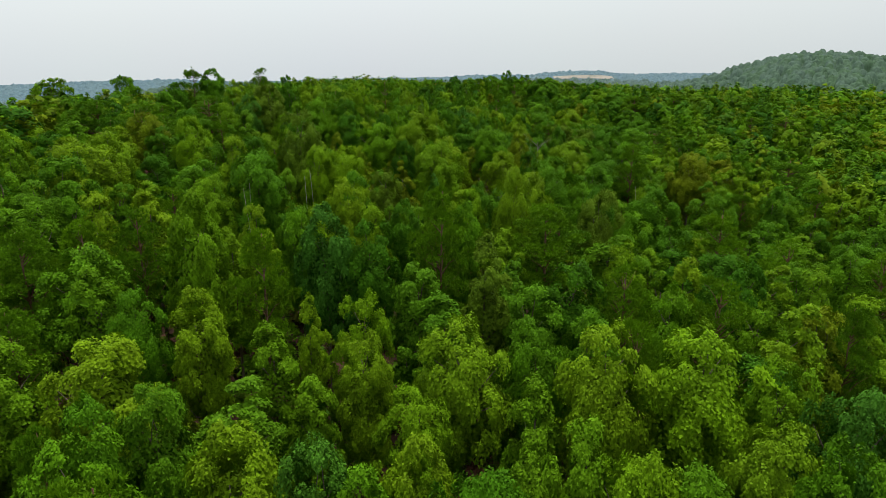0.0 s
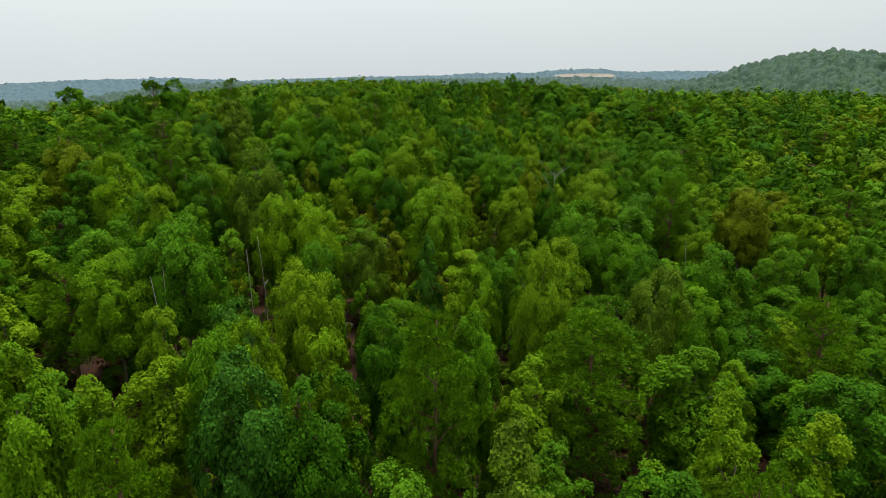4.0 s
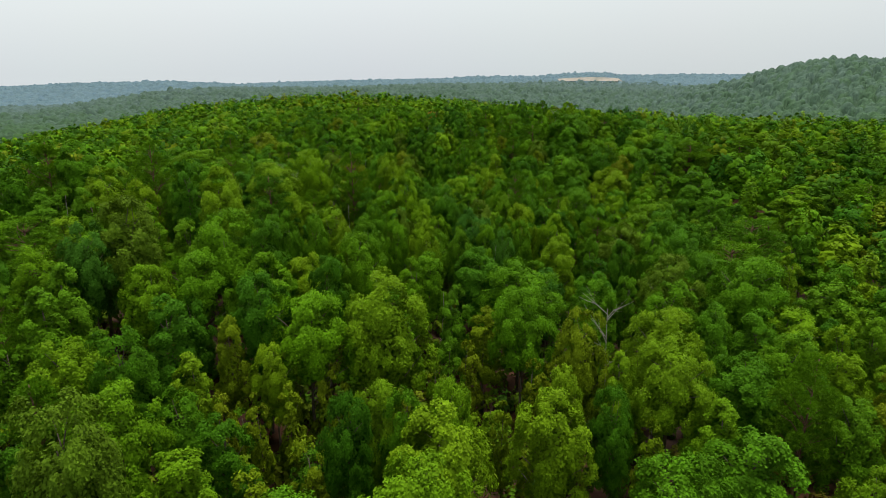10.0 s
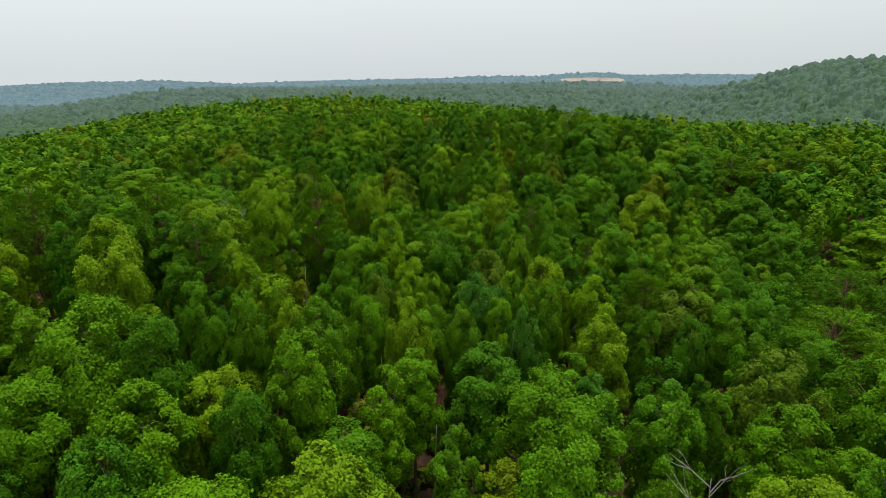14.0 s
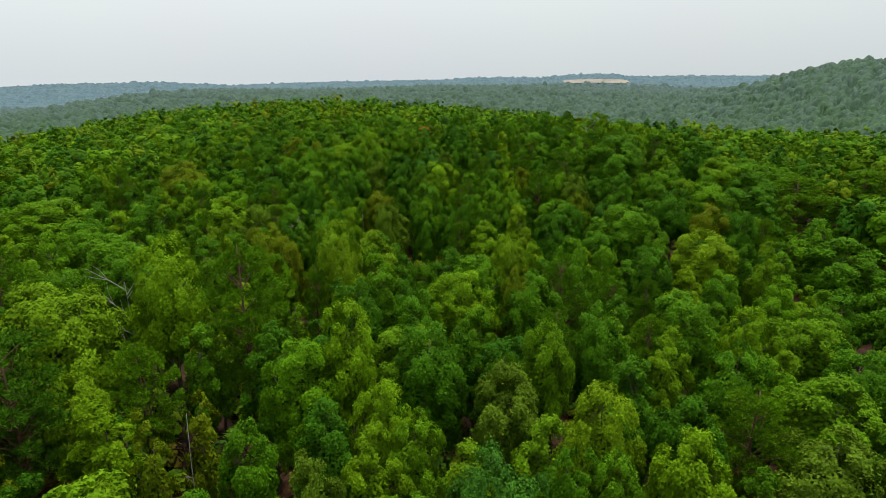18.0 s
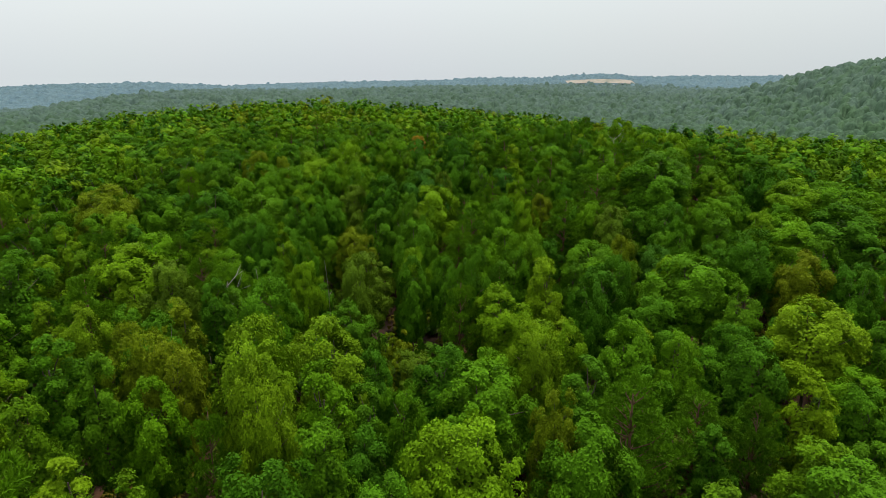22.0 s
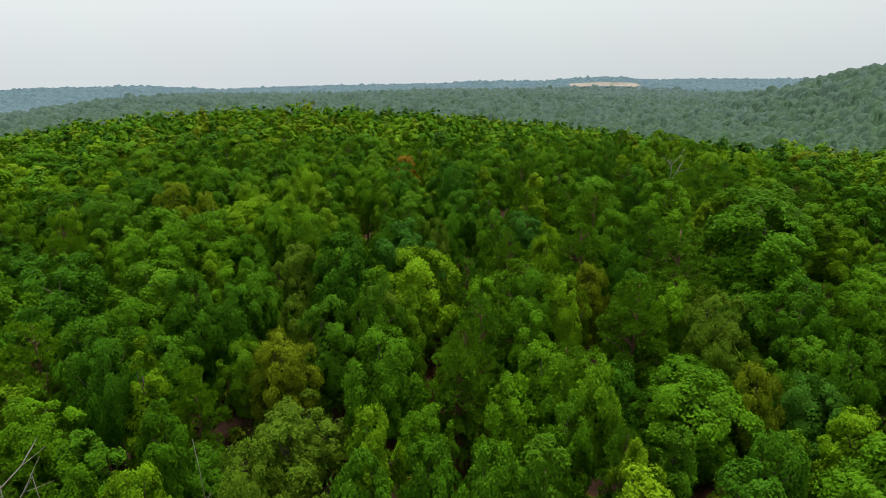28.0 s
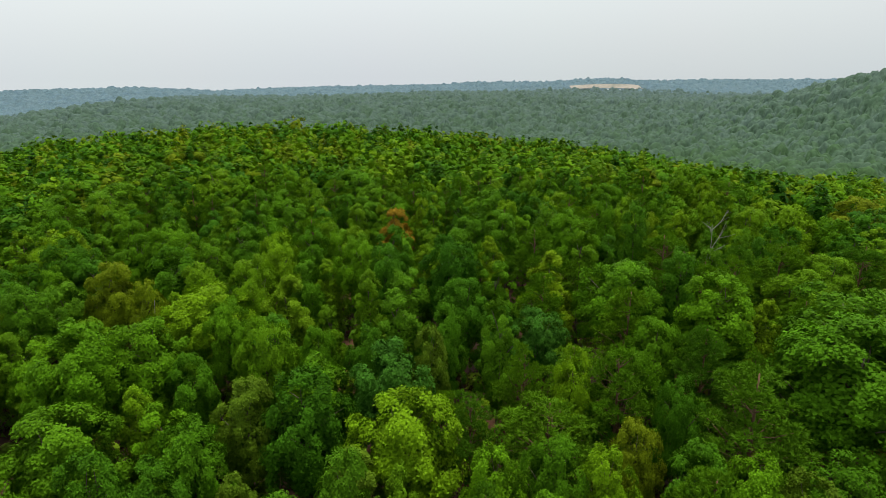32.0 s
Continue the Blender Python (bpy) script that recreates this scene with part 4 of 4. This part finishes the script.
plant("oak", 9.6, 254.3, 24.5, 1.14)
plant("oak", 65.8, 256.9, 22.9, 1.38, "gold")
plant("oak", -20.8, 257.5, 24.0, 1.22)
plant("oak", 28.9, 260.3, 24.7, 0.94)
plant("oak", -57.2, 260.9, 22.5, 1.45)
plant("oak", -74.7, 267.6, 21.7, 1.80)
plant("oak", -52.1, 268.2, 23.0, 1.50)
plant("pine", 53.3, 271.6, 23.4, 1.52)
plant("oak", -12.8, 279.8, 23.8, 1.45)
plant("oak", -40.1, 282.6, 23.7, 1.60)
plant("oak", -16.2, 284.1, 23.0, 1.54)
plant("hickory", 43.8, 285.1, 23.2, 1.64, "gold")
plant("oak", 59.4, 295.5, 21.7, 1.59)
plant("oak", -61.4, 320.1, 24.1, 1.74, "gold")

# ---- the rest of the near forest, spaced out by crown ----
def room_for(x, y, r, taken, grid, cell=8.0):
    gx, gy = int(x // cell), int(y // cell)
    for i in range(gx - 1, gx + 2):
        for j in range(gy - 1, gy + 2):
            for px, py, pr in grid.get((i, j), ()):
                if (px - x) ** 2 + (py - y) ** 2 < (0.87 * (pr + r)) ** 2:
                    return False
    return True


def keep_place(x, y, r, grid, cell=8.0):
    grid.setdefault((int(x // cell), int(y // cell)), []).append((x, y, r))


taken_grid = {}
for spot in planted:
    keep_place(*spot[1:], taken_grid)
counts = {k: sum(p[0] == k for p in planted) for k in KINDS}
LIMIT = {"oak": 298, "hickory": 298, "broadleaf": 298, "gum": 298, "pine": 180, "young": 290}
for trial in range(16000):
    x, y = rng.uniform(-56, 56), rng.uniform(8, 286)
    if abs(x) > 0.76 * y + 12:
        continue
    open_ground = float(bump(x, y, 2, 74, 30, 22))
    pick = rng.uniform()
    kind = "broadleaf" if pick < 0.32 else "hickory" if pick < 0.58 else "gum" if pick < 0.84 else "pine" if pick < 0.92 else "young"
    if kind != "pine" and rng.uniform() < 0.45 * open_ground:
        kind = "young"
    width = rng.uniform(0.7, 1.15)
    if trial > 10500 and kind != "young":
        kind, width = "young", rng.uniform(0.8, 1.2)
    r = width * CROWN[kind]
    if counts[kind] >= LIMIT[kind] or not room_for(x, y, r, planted, taken_grid):
        continue
    top = float(canopy(x, y)) + rng.normal(-0.5, 1.1) - 2.0 * open_ground + (0.7 if kind == "pine" else 0)
    if kind == "young":
        top = float(ground_height(x, y)) + rng.uniform(4.5, 8.5)
    plant(kind, x, y, top, width)
    keep_place(x, y, r, taken_grid)
    counts[kind] += 1
for models in (*KINDS.values(), *FURTHER.values()):
    for model in models:
        for ob in (*model.children_recursive, model):
            bpy.data.objects.remove(ob)


# ---- woods further off: trunkless crowns, canopy sheets, too many to count, joined by stand ----
def small_tree(rng, radius, height, low, lobes, leaves, size, subs=3):
    places, radii, clumps, clump_radii, aim, heart = crown_of(rng, radius, low * height, height, lobes, subs)
    v, f, n = crown_leaves(rng, clumps, clump_radii * 1.2, aim, heart, leaves, size, 0.15, 0.2, 0.7)
    return v, f, np.zeros((0, 3), int), n


def small_pine(rng, radius, height, low, clumps, leaves, size):
    centres, radii = clump_places(rng, clumps, radius, low * height, height - 0.3, 0.6, 1.0)
    v1, f1, n1 = leafy(rng, centres, radii * 0.6, leaves // 4, size * 1.5)
    v2, f2, n2 = leafy(rng, centres, radii, leaves, size, 0.8, 0.12, 1.1)
    return np.concatenate([v1, v2]), f1, f2 + len(v1), np.concatenate([n1, n2])


def bush(rng, radius, height, lumps, leaves, size):
    """A lumpy shrub, leafy down to the ground."""
    places = [(0, 0, height - radius)] + [(radius * 0.55 * math.cos(a), radius * 0.55 * math.sin(a), height - radius * rng.uniform(1.1, 1.9)) for a in rng.uniform(0, 6.28, lumps)]
    sizes = np.array([radius] + [radius * 0.7] * lumps)
    v, f, n = leafy(rng, np.array(places), sizes, leaves, size, 0.9)
    return v, f, np.zeros((0, 3), int), n


def stand(name, spots, models, material, label, category="woodland"):
    """Joins a tree at each spot (x, y, base, width, tall, turn, tint) into one mesh."""
    vs, loops, sizes, tints, ns, base = [], [], [], [], [], 0
    for n, (x, y, z, w, h, turn, tint) in enumerate(spots):
        c, s = math.cos(turn), math.sin(turn)
        spin = np.array([[c, -s, 0], [s, c, 0], [0, 0, 1]])
        v, f1, f2, normals = models[n % len(models)]
        vs.append((v * (w, w, h)) @ spin.T + (x, y, z))
        ns.append(normals @ spin.T)
        tints.append(np.full(len(v), tint))
        loops += [(f1 + base).ravel(), (f2 + base).ravel()]
        sizes += [np.full(len(f1), 3), np.full(len(f2), 3)]
        base += len(v)
    vs, loops, sizes, tints, ns = (np.concatenate(a) for a in (vs, loops, sizes, tints, ns))
    mesh = bpy.data.meshes.new(name)
    mesh.vertices.add(len(vs))
    mesh.vertices.foreach_set("co", vs.ravel())
    mesh.loops.add(len(loops))
    mesh.loops.foreach_set("vertex_index", loops.astype(np.int32))
    mesh.polygons.add(len(sizes))
    mesh.polygons.foreach_set("loop_start", np.concatenate([[0], np.cumsum(sizes)[:-1]]).astype(np.int32))
    mesh.update(calc_edges=True)
    mesh.attributes.new("tint", "FLOAT", "POINT").data.foreach_set("value", tints.astype(np.float32))
    mesh.materials.append(material)
    soft_normals(mesh, ns)
    return tagged(new(name, mesh), label, category, kind="stuff")


def scatter(rng, x0, x1, y0, y1, gap, keep):
    """Points on a shaken lattice, where keep(x, y) holds."""
    xs, ys = np.meshgrid(np.arange(x0, x1, gap), np.arange(y0, y1, gap * 0.9), indexing="ij")
    xs = xs + rng.uniform(-0.42, 0.42, xs.shape) * gap + (np.arange(xs.shape[1]) % 2) * gap / 2
    ys = ys + rng.uniform(-0.42, 0.42, ys.shape) * gap
    ok = keep(xs, ys)
    return xs[ok], ys[ok]


def in_view(x, y, extra=14):
    return np.abs(x) < 0.77 * y + extra


def spots_at(rng, xs, ys, tall_spread=0.15, widths=(0.75, 1.3)):
    rows = []
    base = ground_height(xs, ys)
    for x, y, z in zip(xs, ys, base):
        rows.append((x, y, z, rng.uniform(*widths), max(0.6, rng.normal(0.97, tall_spread)), rng.uniform(0, 6.28), rng.uniform()))
    return rows


def far_canopy(name, xs, ys, radius, cell, keep, material, label, sprigs, sprig, drop=6.0, uneven=1.3, lump=0.0, haze_by_distance=True):
    """Woods a long way off: the closed roof of many rounded crowns, with leaf sprays standing out of it."""
    x0, y0 = xs.min() - radius, ys.min() - radius
    nx, ny = int((np.ptp(xs) + 2 * radius) / cell) + 2, int((np.ptp(ys) + 2 * radius) / cell) + 2
    tops = canopy(xs, ys) + rng.normal(0, uneven, len(xs))
    size = radius * rng.uniform(0.75, 1.2, len(xs))
    # crowns further from the flight take a hazier stop of the leaf ramp
    hue = np.interp(np.hypot(xs, ys - 100), (140, 480, 1000), (0.0, 0.58, 0.97)) + rng.uniform(-0.13, 0.13, len(xs)) if haze_by_distance else rng.uniform(size=len(xs))
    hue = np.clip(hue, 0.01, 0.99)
    gx, gy = np.meshgrid(x0 + cell * np.arange(nx), y0 + cell * np.arange(ny), indexing="ij")
    gx, gy = gx + rng.uniform(-0.3, 0.3, gx.shape) * cell, gy + rng.uniform(-0.3, 0.3, gx.shape) * cell
    roof, tint = canopy(gx, gy) - drop - 0.5, np.full(gx.shape, 0.5)
    ci, cj, span = ((xs - x0) / cell).astype(int), ((ys - y0) / cell).astype(int), int(1.2 * radius / cell) + 1
    for di in range(-span, span + 1):
        for dj in range(-span, span + 1):
            i, j = np.clip(ci + di, 0, nx - 1), np.clip(cj + dj, 0, ny - 1)
            d2 = ((gx[i, j] - xs) ** 2 + (gy[i, j] - ys) ** 2) / size ** 2
            z = tops - drop * (1 - np.sqrt(np.clip(1 - d2, 0, 1))) - 20 * (d2 > 1)
            np.maximum.at(roof, (i, j), z)
            own = z >= roof[i, j] - 1e-6
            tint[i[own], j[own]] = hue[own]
    roof = roof + rng.normal(0, 0.1 * cell, roof.shape)
    roof = roof + lump * (np.sin(gx * 3.1 + 2 * np.sin(gy * 1.3)) * np.sin(gy * 2.9 + 2 * np.sin(gx * 1.7)))
    within = keep(gx + 7, gy) & keep(gx - 7, gy) & keep(gx, gy + 7) & keep(gx, gy - 7)
    roof = np.where(within, roof, roof - 1.3 * drop)
    i, j = np.meshgrid(np.arange(nx - 1), np.arange(ny - 1), indexing="ij")
    ok = keep(gx[:-1, :-1], gy[:-1, :-1])
    a = (i * ny + j)[ok]
    faces = np.concatenate([np.stack([a, a + ny, a + ny + 1], -1), np.stack([a, a + ny + 1, a + 1], -1)])
    roof_points = np.stack([gx, gy, roof], -1).reshape(-1, 3)
    used, faces = np.unique(faces, return_inverse=True)
    roof_points, tints, faces = roof_points[used], tint.ravel()[used], faces.reshape(-1, 3)
    pick = rng.integers(0, len(xs), sprigs * len(xs))
    inside = keep(xs, ys) & keep(xs + 5, ys) & keep(xs - 5, ys) & keep(xs, ys + 5) & keep(xs, ys - 5)
    pick = pick[inside[pick]]
    turn, out = rng.uniform(0, 6.28, len(pick)), np.sqrt(rng.uniform(0, 0.9, len(pick)))
    way = np.stack([out * np.cos(turn), out * np.sin(turn), np.sqrt(1 - out ** 2)], -1)
    at = np.stack([xs[pick], ys[pick], tops[pick] - drop], -1) + way * np.stack([size[pick], size[pick], np.full(len(pick), drop + 0.15)], -1)
    v, f = sprays(rng, at, way + 0.25 * rng.normal(size=way.shape), sprig)
    faces = np.concatenate([faces, f + len(roof_points)])
    points, tints = np.concatenate([roof_points, v]), np.concatenate([tints, np.repeat(hue[pick], 3)])
    mesh = bpy.data.meshes.new(name)
    mesh.vertices.add(len(points))
    mesh.vertices.foreach_set("co", points.ravel())
    mesh.loops.add(3 * len(faces))
    mesh.loops.foreach_set("vertex_index", faces.ravel().astype(np.int32))
    mesh.polygons.add(len(faces))
    mesh.polygons.foreach_set("loop_start", (3 * np.arange(len(faces))).astype(np.int32))
    mesh.update(calc_edges=True)
    mesh.attributes.new("tint", "FLOAT", "POINT").data.foreach_set("value", tints.astype(np.float32))
    mesh.materials.append(material)
    mesh.polygons.foreach_set("use_smooth", np.ones(len(faces), bool))
    return tagged(new(name, mesh), label, "woodland", kind="stuff")


near_zone = lambda x, y: (np.abs(x) < 57) & (y > 7) & (y < 287)
edge_zone = lambda x, y: in_view(x, y) & ~near_zone(x, y) & (np.abs(x) < 106) & (y > 5) & (y < 290)
side_models = [small_tree(rng, r, 13, 0.34, c, 1100, 0.46) for r, c in ((3.0, 22), (2.6, 20), (3.3, 24), (2.3, 18), (2.8, 22))]
side_models += [small_pine(rng, 2.6, 14.2, 0.36, 18, 560, 0.40) for i in range(2)]
xs, ys = scatter(rng, -110, 110, 0, 292, 5.3, edge_zone)
free = np.array([room_for(x, y, 1.4, planted, taken_grid) for x, y in zip(xs, ys)])
stand("side_woodland", spots_at(rng, xs[free], ys[free], 0.09, (0.9, 1.3)), side_models, lifted_mixed_leaves, "dense mixed oak and pine woodland with rounded green crowns")
slope_models = [small_tree(rng, r, 13, 0.44, 15, 430, 0.62, 2) for r in (3.0, 2.6, 3.3, 2.8)] + [small_pine(rng, 2.5, 14.0, 0.42, 13, 320, 0.50)]
slope_zone = lambda x, y: in_view(x, y) & ~((np.abs(x) < 105) & (y < 288)) & (y < 418) & (np.abs(x) < 215)
xs, ys = scatter(rng, -260, 260, 100, 424, 5.6, slope_zone)
stand("ridge_woodland", spots_at(rng, xs, ys, 0.09, (0.95, 1.35)), slope_models, lifted_mixed_leaves, "green mixed woodland over the rounded ridge")
foot = lambda y: 195 + 24 * np.sin(y / 31) + 15 * np.sin(y / 11)
hill_zone = lambda x, y: (x > foot(y)) & (y < 720 + 18 * np.sin(x / 13)) & in_view(x, y) & ~((y < 412) & (x < 210))
valley_zone = lambda x, y: in_view(x, y) & ~((x > foot(y)) & (y < 720 + 18 * np.sin(x / 13))) & ((y >= 410) | (np.abs(x) > 210))
round_about = lambda zone, by=9: lambda x, y: zone(x, y) | zone(x + by, y) | zone(x - by, y) | zone(x, y + by) | zone(x, y - by)
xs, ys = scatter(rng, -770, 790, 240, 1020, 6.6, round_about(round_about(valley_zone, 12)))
far_canopy("valley_woodland", xs, ys, 4.2, 1.95, round_about(valley_zone, 12), hazed_leaves, "green woodland filling the valley, grey-blue haze painted into its leaf colour", 4, 0.8, 8.0, 1.5)
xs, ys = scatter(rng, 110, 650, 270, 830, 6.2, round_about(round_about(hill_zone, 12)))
far_canopy("hill_woodland", xs, ys, 4.1, 1.5, round_about(hill_zone, 12), hazed_leaves, "green woodland on the round hill, haze painted into its leaf colour", 5, 0.8, 8.0, 1.5)
clearing = lambda x, y: (np.abs(x - 228) < 48 + 7 * np.sin(y / 3)) & (y > 1020) & (y < 1036)
field_xs, field_ys = np.linspace(180, 276, 13), np.linspace(1018, 1040, 7)
# soil sheet raised to treetop height so that the camera sees it
field = tagged(sheet("field", field_xs, field_ys, 12.2, pale_soil), "pale bare soil of a cleared field on the far ridge", "field", kind="structure")
far_zone = lambda x, y: in_view(x, y) & (y > 1004) & ~clearing(x, y)
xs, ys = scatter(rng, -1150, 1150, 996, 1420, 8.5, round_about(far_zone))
far_canopy("far_ridge_woodland", xs, ys, 4.9, 3.2, far_zone, far_hazed_leaves, "distant wooded ridge along the horizon, blue-grey haze painted into its leaf colour", 2, 1.1, haze_by_distance=False)

# the same woods go on beside and behind the flight
outer_models = [small_tree(rng, r, 13, 0.38, 10, 70, 1.4, 2) for r in (3.2, 2.7, 3.5)] + [small_pine(rng, 2.6, 14.0, 0.36, 11, 120, 0.8)]
xs, ys = scatter(rng, -210, 210, -90, 300, 5.9, lambda x, y: (~in_view(x, y, 15) | (y < 5)) & (np.abs(x) < 200))
stand("outer_woodland", spots_at(rng, xs, ys, 0.15, (0.9, 1.45)), outer_models, lifted_mixed_leaves, "dense green mixed woodland beside the flight line")

# ---- what lies on the forest floor ----
def boulder(x, y, size):
    v, f = ball(3)
    v = v * (size, size * 0.8, size * 0.6) * (1 + 0.14 * np.sin(v[:, :1] * 5 + 1) * np.sin(v[:, 1:2] * 4) + rng.normal(0, 0.02, (len(v), 1)))
    ob = new("boulder", mesh_of("boulder", [(v, f)], stone))
    ob.matrix_world = pose(x, y, float(ground_height(x, y)) + 0.3 * size, 0, 0, 30)
    return tagged(ob, "pale grey weathered boulder on the reddish forest floor", "rock")


def fallen_log(x, y, length, turn, thick=0.14):
    k = np.linspace(-0.5, 0.5, 6)
    line = np.stack([k * length, 0.12 * np.sin(k * 5), 0.05 * np.cos(k * 4)], -1)
    log = new("fallen_log")
    part("log", mesh_of("log", [limb(line, np.linspace(thick, thick * 0.6, 6), 8)], bare_wood, True), log)
    stub = [line[3], line[3] + (0.1, 0.35, 0.3), line[3] + (0.15, 0.6, 0.65)]
    part("branch_stub", mesh_of("branch_stub", [limb(stub, [thick * 0.5, thick * 0.35, thick * 0.12], 5)], bare_wood, True), log)
    log.matrix_world = pose(x, y, float(ground_height(x, y)) + thick * 0.8, 0, 0, turn)
    return tagged(log, "fallen grey log lying on reddish leaf litter", "log", "fallen logs")


OPEN_SPOTS = ((-9.1, 72.6), (-29.2, 102.5), (-15.0, 108.5), (-36.5, 89.0), (-34.6, 135.0), (-5.1, 84.2), (-31.2, 145.1))
boulder(*OPEN_SPOTS[0], 0.55)
for (x, y), turn in zip(OPEN_SPOTS[1:4], (8, -35, 60)):
    fallen_log(x, y, 3.4, turn)

# ---- undergrowth between the near trees ----
bush_models = [bush(rng, r, 2 * r, 2, 90, 0.42) for r in (1.0, 1.3, 0.8)]
xs, ys = scatter(rng, -45, 45, 8, 245, 2.7, lambda x, y: in_view(x, y))
bare = np.min([np.hypot(xs - px, ys - py) for px, py in OPEN_SPOTS], 0) < 1.7
thin = ~bare & (rng.uniform(size=len(xs)) > 0.3 * bump(xs, ys, 2, 72, 30, 24))
stand("undergrowth", spots_at(rng, xs[thin], ys[thin], 0.25), bush_models, shrub_leaves, "low green and russet shrubs under the trees", "undergrowth")
